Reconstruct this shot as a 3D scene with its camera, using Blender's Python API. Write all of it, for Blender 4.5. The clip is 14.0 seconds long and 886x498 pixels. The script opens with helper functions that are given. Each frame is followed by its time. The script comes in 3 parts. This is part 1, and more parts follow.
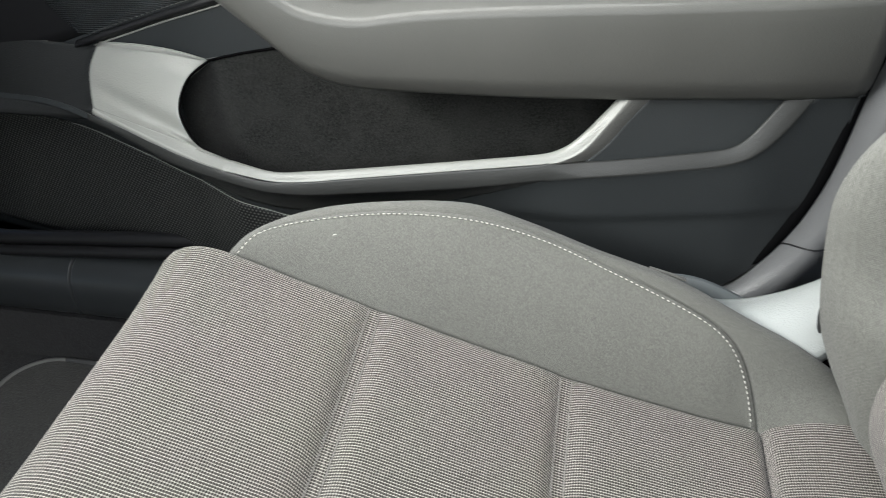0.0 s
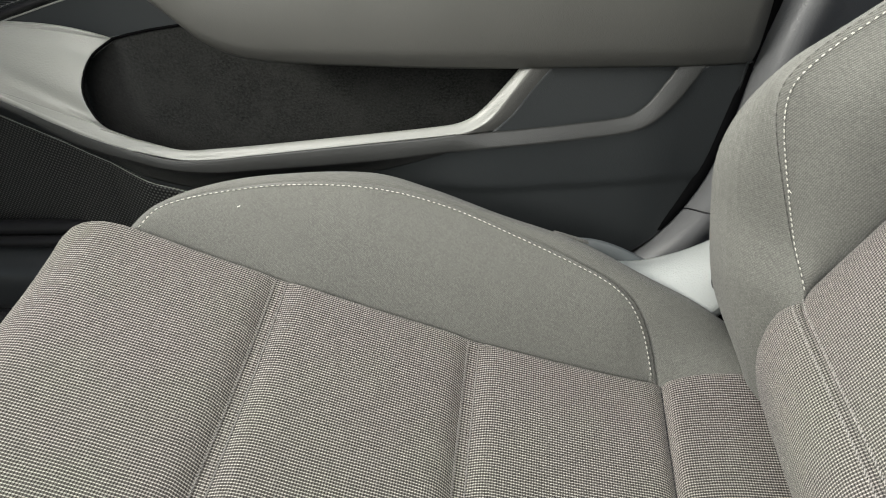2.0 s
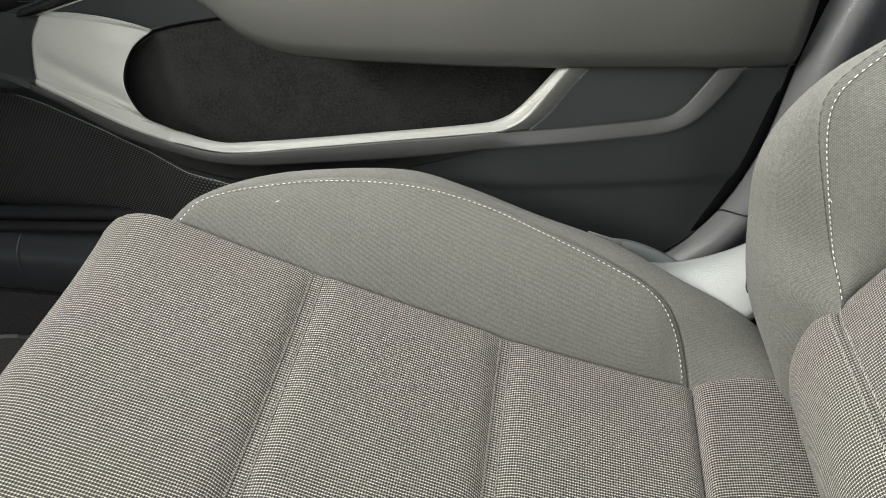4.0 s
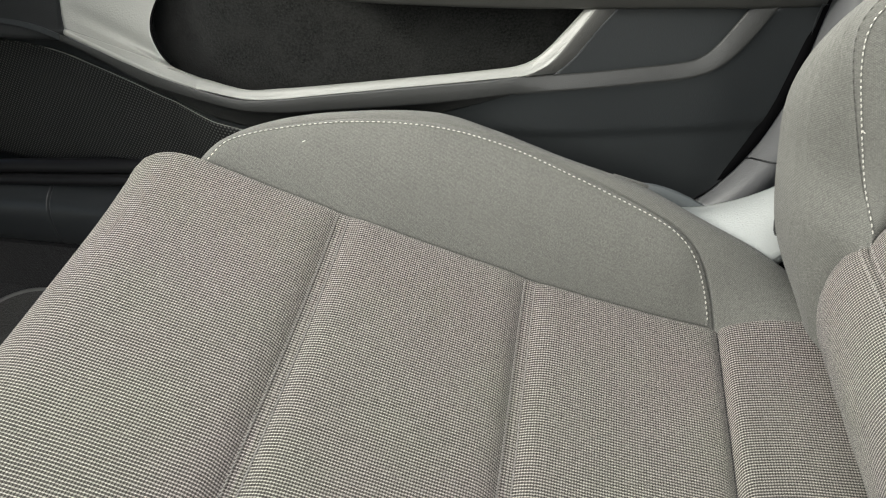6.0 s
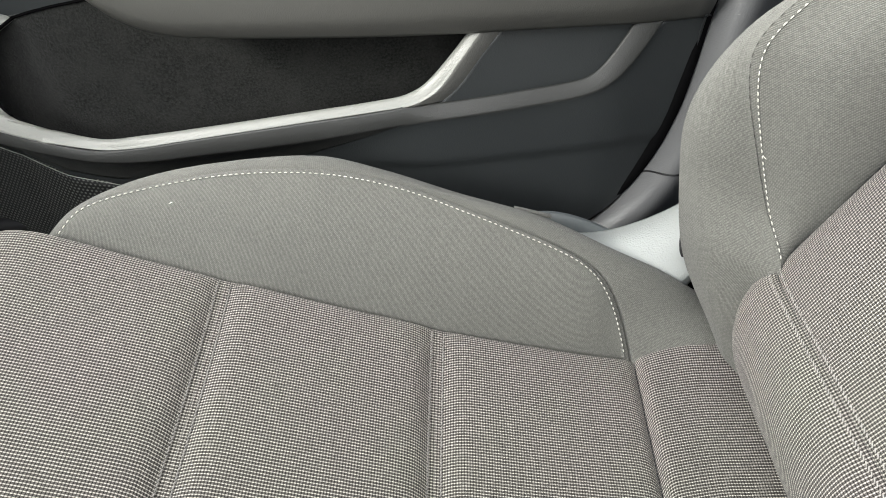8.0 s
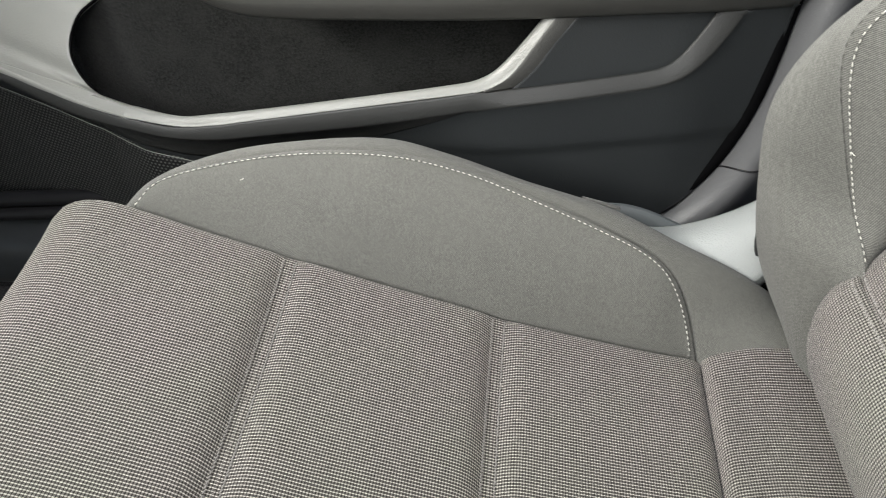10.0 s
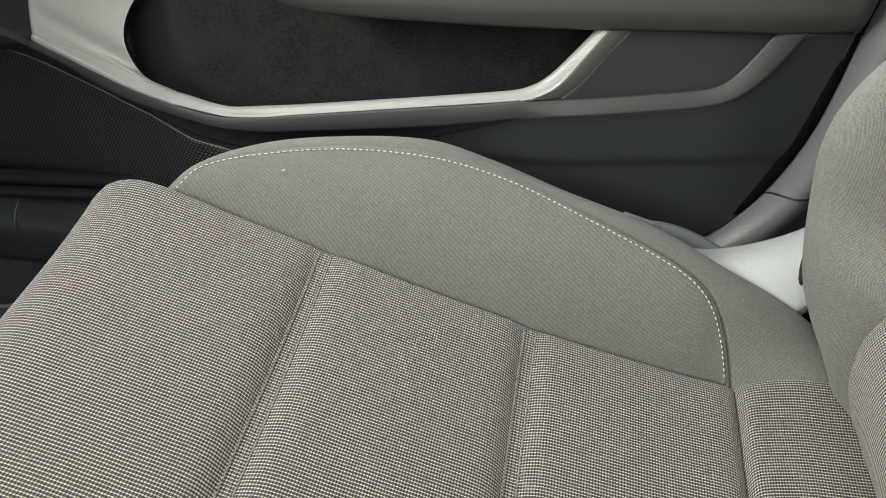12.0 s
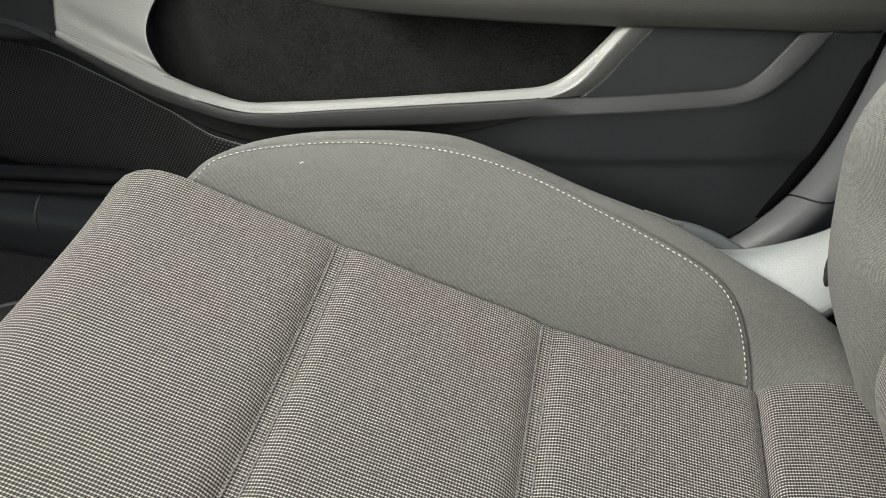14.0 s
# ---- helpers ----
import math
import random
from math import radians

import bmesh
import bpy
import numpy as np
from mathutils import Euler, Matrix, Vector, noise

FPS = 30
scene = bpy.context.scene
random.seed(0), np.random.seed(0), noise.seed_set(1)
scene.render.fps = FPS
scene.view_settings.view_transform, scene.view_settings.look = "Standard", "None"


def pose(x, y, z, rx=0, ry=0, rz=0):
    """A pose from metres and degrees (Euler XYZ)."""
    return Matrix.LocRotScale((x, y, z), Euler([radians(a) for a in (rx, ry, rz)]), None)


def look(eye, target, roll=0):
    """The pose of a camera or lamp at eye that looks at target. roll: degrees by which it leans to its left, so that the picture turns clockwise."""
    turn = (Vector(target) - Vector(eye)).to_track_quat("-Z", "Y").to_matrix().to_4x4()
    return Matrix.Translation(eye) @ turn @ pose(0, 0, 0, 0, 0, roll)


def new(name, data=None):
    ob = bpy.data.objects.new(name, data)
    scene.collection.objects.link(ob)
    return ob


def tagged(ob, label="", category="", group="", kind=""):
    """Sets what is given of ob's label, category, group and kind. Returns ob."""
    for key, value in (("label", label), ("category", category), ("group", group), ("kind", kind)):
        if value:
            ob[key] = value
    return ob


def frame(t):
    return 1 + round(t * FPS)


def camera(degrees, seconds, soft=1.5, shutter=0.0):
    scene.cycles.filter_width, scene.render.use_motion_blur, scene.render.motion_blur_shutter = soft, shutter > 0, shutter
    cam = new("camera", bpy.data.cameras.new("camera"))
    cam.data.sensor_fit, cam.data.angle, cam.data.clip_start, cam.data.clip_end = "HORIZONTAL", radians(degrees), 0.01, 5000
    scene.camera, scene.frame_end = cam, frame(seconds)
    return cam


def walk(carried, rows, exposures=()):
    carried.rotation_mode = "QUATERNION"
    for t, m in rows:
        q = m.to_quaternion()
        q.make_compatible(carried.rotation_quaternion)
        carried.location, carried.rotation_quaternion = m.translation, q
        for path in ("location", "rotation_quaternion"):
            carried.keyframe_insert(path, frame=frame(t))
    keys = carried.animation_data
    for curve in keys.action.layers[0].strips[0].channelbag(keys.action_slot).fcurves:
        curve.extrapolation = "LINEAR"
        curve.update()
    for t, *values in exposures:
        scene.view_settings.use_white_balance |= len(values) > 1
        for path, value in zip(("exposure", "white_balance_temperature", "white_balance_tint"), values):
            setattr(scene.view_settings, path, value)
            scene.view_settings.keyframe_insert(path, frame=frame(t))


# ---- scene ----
cam = camera(62.6, 14.0, soft=0.95, shutter=0.4)
PATH = [
    (0, (0.023, 0.067, 0.719), (-0.329, 1.698, -0.382), -2.1),
    (0.5, (0.059, 0.066, 0.712), (-0.226, 1.705, -0.398), -2.4),
    (0.8, (0.083, 0.077, 0.701), (-0.148, 1.711, -0.428), -2.4),
    (1, (0.091, 0.08, 0.698), (-0.091, 1.72, -0.433), -1.8),
    (1.5, (0.092, 0.082, 0.694), (-0.068, 1.719, -0.444), -1.4),
    (1.8, (0.073, 0.067, 0.699), (-0.116, 1.709, -0.427), -1.3),
    (2, (0.058, 0.054, 0.702), (-0.148, 1.703, -0.412), -1.0),
    (2.5, (0.055, 0.052, 0.702), (-0.215, 1.702, -0.395), -1.1),
    (2.7, (0.047, 0.054, 0.709), (-0.216, 1.697, -0.401), -1.1),
    (5, (0.06, 0.053, 0.714), (-0.232, 1.664, -0.434), -0.5),
    (5.5, (0.068, 0.046, 0.7), (-0.273, 1.648, -0.449), -1.5),
    (6, (0.048, 0.034, 0.689), (-0.27, 1.609, -0.503), -1.9),
    (6.5, (-0.004, 0.03, 0.703), (-0.26, 1.598, -0.513), -2.2),
    (7, (-0.031, 0.075, 0.693), (-0.228, 1.663, -0.506), -2.7),
    (7.2, (-0.030, 0.081, 0.694), (-0.187, 1.665, -0.517), -2.7),
    (7.5, (0.0, 0.089, 0.701), (-0.098, 1.669, -0.521), -1.7),
    (7.7, (0.042, 0.097, 0.699), (-0.015, 1.687, -0.513), -1.7),
    (9.8, (0.054, 0.102, 0.694), (-0.137, 1.662, -0.543), -3.0),
    (10, (0.044, 0.1, 0.692), (-0.182, 1.663, -0.536), -2.9),
    (10.5, (0.041, 0.099, 0.69), (-0.232, 1.665, -0.524), -2.2),
    (11, (0.039, 0.097, 0.681), (-0.25, 1.675, -0.512), -1.4),
    (11.5, (0.041, 0.099, 0.68), (-0.259, 1.677, -0.511), -0.8),
    (12, (0.038, 0.099, 0.682), (-0.267, 1.674, -0.512), -0.4),
    (12.5, (0.037, 0.097, 0.677), (-0.286, 1.675, -0.509), -0.4),
    (13, (0.034, 0.098, 0.675), (-0.297, 1.673, -0.513), -0.3),
    (13.5, (0.035, 0.094, 0.67), (-0.309, 1.678, -0.501), -0.4),
    (14, (0.037, 0.095, 0.668), (-0.313, 1.682, -0.497), -0.4),
]
EXPOSURES = [(0.0, 0.36, 6200, 10), (0.5, 0.32, 6300, 14), (1.0, 0.22, 6350, 14), (1.5, 0.09, 6450, 11), (2.5, 0.18, 6500, 10), (5.0, 0.16, 6500, 10), (6.0, 0.20, 6500, 10), (7.0, 0.24, 6400, 11),
             (7.5, 0.30, 6350, 11), (7.7, 0.36, 6350, 11), (9.8, 0.15, 6350, 13), (10.5, 0.12, 6500, 10), (11.0, 0.09, 6500, 10), (14.0, 0.09, 6500, 10)]
walk(cam, [(t, look(eye, target, roll)) for t, eye, target, roll in PATH], EXPOSURES)


# ---- daylight ----
world = bpy.data.worlds.new("sky")
scene.world = world
world.use_nodes = True
wn = world.node_tree.nodes
sky = wn.new("ShaderNodeTexSky")
sky.sky_type, sky.sun_disc, sky.sun_elevation, sky.sun_rotation = "NISHITA", False, radians(50), radians(150)
wn["Background"].inputs["Strength"].default_value = 0.10
world.node_tree.links.new(sky.outputs[0], wn["Background"].inputs[0])


def area_lamp(name, eye, target, wide, high, watts):
    lamp = bpy.data.lights.new(name, "AREA")
    lamp.shape, lamp.size, lamp.size_y, lamp.energy, lamp.color = "RECTANGLE", wide, high, watts, (1.0, 0.985, 0.90)
    new(name, lamp).matrix_world = look(eye, target)


area_lamp("daylight_side_window", (-0.25, 0.93, 0.98), (-0.10, 0.35, 0.35), 0.9, 0.34, 10.5)
area_lamp("daylight_windscreen", (-1.05, 0.0, 1.02), (0.0, 0.4, 0.35), 1.2, 0.5, 46.0)
area_lamp("daylight_far_window", (0.1, -0.85, 0.98), (0.0, 0.6, 0.4), 0.9, 0.34, 7.0)
# Added overhead fill for upward faces; no roof window is known.
area_lamp("overhead_fill", (-0.05, 0.10, 1.17), (-0.05, 0.12, 0.0), 0.8, 0.7, 5.2)


# ---- materials ----
class Mat:
    """A node material with short calls for the nodes that it is made of."""

    def __init__(self, name, rough=0.6, spec=0.4, metal=0.0):
        self.m = bpy.data.materials.new(name)
        self.m.use_nodes = True
        self.t = self.m.node_tree
        self.b = self.t.nodes["Principled BSDF"]
        self.b.inputs["Roughness"].default_value = rough
        self.b.inputs["Specular IOR Level"].default_value = spec
        self.b.inputs["Metallic"].default_value = metal

    def put(self, sock, v):
        if isinstance(v, (int, float)):
            sock.default_value = v
        elif isinstance(v, tuple):
            sock.default_value = (*v, 1.0) if len(sock.default_value) == 4 and len(v) == 3 else v
        else:
            self.t.links.new(v, sock)

    def coord(self, kind="Object"):
        return self.t.nodes.new("ShaderNodeTexCoord").outputs[kind]

    def scaled(self, v, s, turn=0.0):
        n = self.t.nodes.new("ShaderNodeMapping")
        self.put(n.inputs["Vector"], v)
        n.inputs["Scale"].default_value = s
        n.inputs["Rotation"].default_value = (0, 0, radians(turn))
        return n.outputs[0]

    def xyz(self, v):
        n = self.t.nodes.new("ShaderNodeSeparateXYZ")
        self.put(n.inputs[0], v)
        return n.outputs

    def math(self, op, a, b=0.0, c=0.0):
        n = self.t.nodes.new("ShaderNodeMath")
        n.operation = op
        for sock, v in zip(n.inputs, (a, b, c)):
            self.put(sock, v)
        return n.outputs[0]

    def noise(self, v, scale, detail=3.0, rough=0.55):
        n = self.t.nodes.new("ShaderNodeTexNoise")
        self.put(n.inputs["Vector"], v)
        n.inputs["Scale"].default_value, n.inputs["Detail"].default_value, n.inputs["Roughness"].default_value = scale, detail, rough
        return n.outputs["Fac"]

    def cells(self, v, scale):
        n = self.t.nodes.new("ShaderNodeTexVoronoi")
        n.feature = "SMOOTH_F1"
        self.put(n.inputs["Vector"], v)
        n.inputs["Scale"].default_value = scale
        return n.outputs["Distance"]

    def span(self, v, a, b, lo, hi, smooth=False):
        n = self.t.nodes.new("ShaderNodeMapRange")
        if smooth:
            n.interpolation_type = "SMOOTHSTEP"
        for k, x in zip(("Value", "From Min", "From Max", "To Min", "To Max"), (v, a, b, lo, hi)):
            self.put(n.inputs[k], x)
        return n.outputs[0]

    def mix(self, f, a, b, how="MIX"):
        n = self.t.nodes.new("ShaderNodeMix")
        n.data_type, n.blend_type = "RGBA", how
        self.put(n.inputs["Factor"], f)
        self.put(n.inputs[6], a)
        self.put(n.inputs[7], b)
        return n.outputs[2]

    def bump(self, height, dist, strength=1.0):
        n = self.t.nodes.new("ShaderNodeBump")
        n.inputs["Strength"].default_value, n.inputs["Distance"].default_value = strength, dist
        self.put(n.inputs["Height"], height)
        self.put(self.b.inputs["Normal"], n.outputs[0])

    def colour(self, v):
        self.put(self.b.inputs["Base Color"], v)
        return self

    def roughness(self, v):
        self.put(self.b.inputs["Roughness"], v)


def weave_material():
    """Coarse seat cloth: rows of white dots, faint grey rows between them, dark warp gaps between the dots."""
    m = Mat("seat_weave", 0.9, 0.15)
    uv = m.coord("UV")
    wob, slip = m.noise(uv, 45.0, 2.0), m.noise(m.scaled(uv, (1.0, 1.0, 1.0), 50), 52.0, 2.0)
    x, y, _ = m.xyz(uv)
    u = m.math("ADD", m.math("MULTIPLY", x, 1 / 0.0019), m.math("MULTIPLY", wob, 0.3))
    v = m.math("ADD", m.math("MULTIPLY", y, 1 / 0.0022), m.math("MULTIPLY", slip, 0.3))
    du = m.math("ABSOLUTE", m.math("SUBTRACT", m.math("FRACT", u), 0.5))
    dv = m.math("ABSOLUTE", m.math("SUBTRACT", m.math("FRACT", v), 0.5))
    dot = m.span(du, 0.20, 0.37, 1, 0, True)
    row, between = m.span(dv, 0.13, 0.24, 1, 0, True), m.span(dv, 0.34, 0.44, 0, 1, True)
    bright = m.math("MULTIPLY", row, m.math("MULTIPLY_ADD", dot, 0.64, 0.36))
    grey = m.math("MULTIPLY", between, dot)
    gap = m.span(du, 0.30, 0.45, 0, 1, True)
    cell = m.t.nodes.new("ShaderNodeTexWhiteNoise")
    cv = m.t.nodes.new("ShaderNodeCombineXYZ")
    m.put(cv.inputs[0], m.math("FLOOR", u))
    m.put(cv.inputs[1], m.math("FLOOR", v))
    m.put(cell.inputs["Vector"], cv.outputs[0])
    base = m.mix(m.noise(uv, 9.0, 3.0), (0.038, 0.035, 0.033), (0.053, 0.049, 0.046))
    base = m.mix(gap, base, (0.011, 0.0105, 0.010))
    base = m.mix(grey, base, m.mix(cell.outputs["Value"], (0.110, 0.104, 0.099), (0.134, 0.127, 0.121)))
    pale = m.mix(cell.outputs["Value"], (0.41, 0.394, 0.374), (0.49, 0.473, 0.450))
    tint = m.mix(m.span(m.noise(uv, 6.0, 2.0), 0.35, 0.65, 0, 1, True), (1.0, 0.95, 0.945), (0.98, 1.0, 0.915))
    m.colour(m.mix(1.0, m.mix(bright, base, pale), tint, "MULTIPLY"))
    m.bump(m.math("ADD", bright, m.math("MULTIPLY", grey, 0.6)), 0.0006, 0.8)
    m.put(m.b.inputs["Sheen Weight"], 0.15)
    return m.m


def twill_material():
    """Fine plain cloth of the bolsters: short threads, each a little lighter or darker."""
    m = Mat("bolster_twill", 0.92, 0.12)
    uv = m.coord("UV")
    wob = m.math("MULTIPLY", m.noise(uv, 60.0, 2.0), 0.3)
    y, x, _ = m.xyz(m.scaled(uv, (1, 1, 1), 8))
    u = m.math("ADD", m.math("MULTIPLY", x, 1 / 0.0014), wob)
    v = m.math("ADD", m.math("MULTIPLY", y, 1 / 0.0009), wob)
    cv = m.t.nodes.new("ShaderNodeCombineXYZ")
    m.put(cv.inputs[0], m.math("FLOOR", m.math("ADD", u, m.math("MULTIPLY", m.math("FLOOR", v), 0.37))))
    m.put(cv.inputs[1], m.math("FLOOR", v))
    cell = m.t.nodes.new("ShaderNodeTexWhiteNoise")
    m.put(cell.inputs["Vector"], cv.outputs[0])
    rib = m.span(m.math("ABSOLUTE", m.math("SUBTRACT", m.math("FRACT", v), 0.5)), 0.14, 0.48, 1.17, 0.56, True)
    slot = m.math("ABSOLUTE", m.math("SUBTRACT", m.math("FRACT", m.math("ADD", u, m.math("MULTIPLY", m.math("FLOOR", v), 0.37))), 0.5))
    rib = m.math("MULTIPLY", rib, m.span(slot, 0.25, 0.5, 1.07, 0.74, True))
    tone = m.mix(m.noise(uv, 14.0, 4.0), (0.132, 0.132, 0.121), (0.157, 0.157, 0.143))
    shade = m.math("MULTIPLY", rib, m.span(cell.outputs["Value"], 0, 1, 0.86, 1.13))
    m.colour(m.mix(1.0, tone, shade, "MULTIPLY"))
    m.bump(m.math("ADD", shade, m.math("MULTIPLY", m.noise(uv, 700.0, 2.0), 0.8)), 0.0003, 0.6)
    m.put(m.b.inputs["Sheen Weight"], 0.15)
    return m.m


def plastic(name, lo, hi, rough, grain=900.0, depth=0.00025, spec=0.45):
    """Grained moulded plastic, slightly uneven in tone and gloss."""
    m = Mat(name, rough, spec)
    o = m.coord()
    m.colour(m.mix(m.noise(o, 11.0, 4.0), lo, hi))
    m.roughness(m.span(m.noise(o, 35.0, 4.0), 0.2, 0.8, rough - 0.05, rough + 0.06))
    m.bump(m.math("ADD", m.cells(o, grain), m.math("MULTIPLY", m.noise(o, grain * 0.4, 3.0), 0.6)), depth, 0.7)
    return m.m


def carpet(name, lo, hi, scale=420.0):
    """Felted lining or carpet with soft blotches of crushed pile."""
    m = Mat(name, 1.0, 0.05)
    o = m.coord()
    fine, blot = m.noise(o, scale, 4.0, 0.7), m.noise(o, 26.0, 4.0, 0.65)
    tone = m.mix(m.span(blot, 0.35, 0.7, 0, 1), lo, hi)
    m.colour(m.mix(m.span(fine, 0.35, 0.65, 0, 1), tone, tuple(c * 1.5 for c in hi)))
    m.bump(fine, 0.0012, 0.8)
    m.put(m.b.inputs["Sheen Weight"], 0.25)
    return m.m


def grille_material():
    """Dark cloth-like speaker mesh with staggered pale dots."""
    m = Mat("speaker_mesh", 0.6, 0.35)
    x, y, _ = m.xyz(m.scaled(m.coord("UV"), (1, 1, 1), 12))
    row = m.math("MULTIPLY", y, 1 / 0.0040)
    odd = m.math("MULTIPLY", m.math("MODULO", m.math("FLOOR", row), 2.0), 0.5)
    fu = m.math("SUBTRACT", m.math("FRACT", m.math("ADD", m.math("MULTIPLY", x, 1 / 0.0046), odd)), 0.5)
    fv = m.math("SUBTRACT", m.math("FRACT", row), 0.5)
    r = m.math("SQRT", m.math("ADD", m.math("MULTIPLY", fu, fu), m.math("MULTIPLY", fv, fv)))
    dot = m.span(r, 0.20, 0.32, 1, 0, True)
    m.colour(m.mix(dot, (0.015, 0.016, 0.016), (0.125, 0.128, 0.120)))
    m.bump(dot, 0.0008, 0.8)
    return m.m


WEAVE, TWILL = weave_material(), twill_material()
DOOR = plastic("dark_door_plastic", (0.026, 0.0295, 0.031), (0.034, 0.0375, 0.039), 0.46)
# Rim tone holds the window's light on its upper faces; the plastic is darker.
RIM_LIT = plastic("lit_rim_plastic", (0.250, 0.254, 0.234), (0.300, 0.304, 0.280), 0.34, 600.0, 0.0003, 0.6)
# Band and ridge side: the rim's plastic again, darkened where less light falls.
BAND = plastic("shaded_band_plastic", (0.031, 0.032, 0.031), (0.039, 0.040, 0.0385), 0.42, 900.0, 0.00025, 0.4)
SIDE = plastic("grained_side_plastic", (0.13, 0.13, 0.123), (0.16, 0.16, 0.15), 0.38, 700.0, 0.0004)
ARM = plastic("soft_armrest_skin", (0.074, 0.074, 0.0685), (0.092, 0.091, 0.084), 0.45, 1100.0, 0.0002)
COVER = plastic("pale_cover_plastic", (0.33, 0.348, 0.341), (0.39, 0.408, 0.401), 0.42, 800.0, 0.0005)
PILLAR = plastic("pillar_plastic", (0.120, 0.122, 0.125), (0.15, 0.152, 0.155), 0.32, 800.0, 0.0003, 0.55)
SHIELD = plastic("side_shield_plastic", (0.105, 0.118, 0.122), (0.125, 0.138, 0.142), 0.42, 1500.0, 0.0001)
BLACK = plastic("black_rubber", (0.008, 0.008, 0.009), (0.014, 0.014, 0.015), 0.45, 1500.0, 0.0001)
SEAL = plastic("seal_rubber", (0.002, 0.002, 0.0022), (0.0035, 0.0035, 0.004), 0.85, 1500.0, 0.0001, 0.05)
SILL = plastic("sill_plastic", (0.024, 0.027, 0.029), (0.032, 0.035, 0.037), 0.36, 1200.0, 0.0001, 0.5)
# Front end of the trim: dashboard shadow is put into this colour.
FRONT_SHADED = plastic("shaded_front_plastic", (0.014, 0.015, 0.015), (0.020, 0.021, 0.021), 0.5, 800.0, 0.0003, 0.35)
LINING = carpet("pocket_felt", (0.0035, 0.0037, 0.0035), (0.021, 0.0213, 0.020))
FLOOR = carpet("floor_carpet", (0.005, 0.005, 0.006), (0.012, 0.012, 0.013), 300.0)
MAT = carpet("mat_carpet", (0.022, 0.022, 0.021), (0.034, 0.034, 0.032), 300.0)
PIPING = plastic("mat_binding", (0.10, 0.10, 0.10), (0.14, 0.14, 0.135), 0.7)
HEADLINER = carpet("headliner_cloth", (0.45, 0.44, 0.42), (0.52, 0.51, 0.49))
GRILLE = grille_material()
THREAD = plastic("pale_thread", (0.54, 0.53, 0.48), (0.68, 0.67, 0.61), 0.8, 2500.0)
BACK_THREAD = plastic("light_grey_thread", (0.30, 0.287, 0.273), (0.40, 0.385, 0.365), 0.85, 2500.0)
GREY_THREAD = plastic("grey_thread", (0.18, 0.173, 0.163), (0.26, 0.25, 0.237), 0.85, 2500.0)


# ---- shapes ----
CABIN = Vector((0.0, -0.1, 0.75))


def thing(name, label, category, at=(0, 0, 0), kind="", group=""):
    ob = new(name)
    ob.location = at
    return tagged(ob, label, category, group, kind)


def adopt(ob, parent):
    if parent is not None:
        ob.parent = parent
        ob.matrix_parent_inverse = Matrix.Translation(-parent.location)
    return ob


def finish(name, verts, faces, uvs, mat, parent, label="", flat_from=None):
    me = bpy.data.meshes.new(name)
    me.from_pydata(verts, [], faces)
    layer = me.uv_layers.new(name="UVMap")
    idx = np.empty(len(me.loops), dtype=np.int32)
    me.loops.foreach_get("vertex_index", idx)
    layer.data.foreach_set("uv", np.array(uvs, dtype=np.float32)[idx].ravel())
    smooth = np.ones(len(me.polygons), dtype=bool)
    if flat_from is not None:
        smooth[flat_from:] = False
    me.polygons.foreach_set("use_smooth", smooth)
    me.materials.append(mat)
    me.update()
    ob = adopt(new(name, me), parent)
    return tagged(ob, label) if label else ob


def shell(name, fn, us, vs, mat, parent, thick=0.006, label="", toward=CABIN, turned=False):
    """A curved panel fn(u, v) with its front towards the cabin and a real thickness behind it."""
    nu, nv = len(us), len(vs)
    p = np.array([[fn(u, v) for v in vs] for u in us], dtype=float)
    gu, gv = np.gradient(p, axis=0), np.gradient(p, axis=1)
    n = np.cross(gu, gv)
    n /= np.linalg.norm(n, axis=2, keepdims=True) + 1e-12
    mid = (nu // 2, nv // 2)
    flip = np.dot(n[mid], np.array(toward) - p[mid]) < 0
    if flip:
        n = -n
    lu = np.concatenate([[0], np.cumsum(np.linalg.norm(np.diff(p[:, nv // 2], axis=0), axis=1))])
    lv = np.concatenate([np.zeros((nu, 1)), np.cumsum(np.linalg.norm(np.diff(p, axis=1), axis=2), axis=1)], axis=1)
    front, back = p.reshape(-1, 3), (p - n * thick).reshape(-1, 3)
    uv = [(b, a) if turned else (a, b) for a, row in zip(lu, lv) for b in row]
    f = []
    for i in range(nu - 1):
        for j in range(nv - 1):
            q = (i * nv + j, (i + 1) * nv + j, (i + 1) * nv + j + 1, i * nv + j + 1)
            f.append(q[::-1] if flip else q)
    tops = len(f)
    off = nu * nv
    f += [tuple(off + k for k in q[::-1]) for q in f[:tops]]
    ring = [i * nv for i in range(nu)] + [(nu - 1) * nv + j for j in range(1, nv)] + [i * nv + nv - 1 for i in range(nu - 2, -1, -1)] + [j for j in range(nv - 2, 0, -1)]
    for a, b in zip(ring, ring[1:] + ring[:1]):
        q = (b, a, off + a, off + b)
        f.append(q[::-1] if flip else q)
    return finish(name, np.concatenate([front, back]).tolist(), f, uv + uv, mat, parent, label, tops)


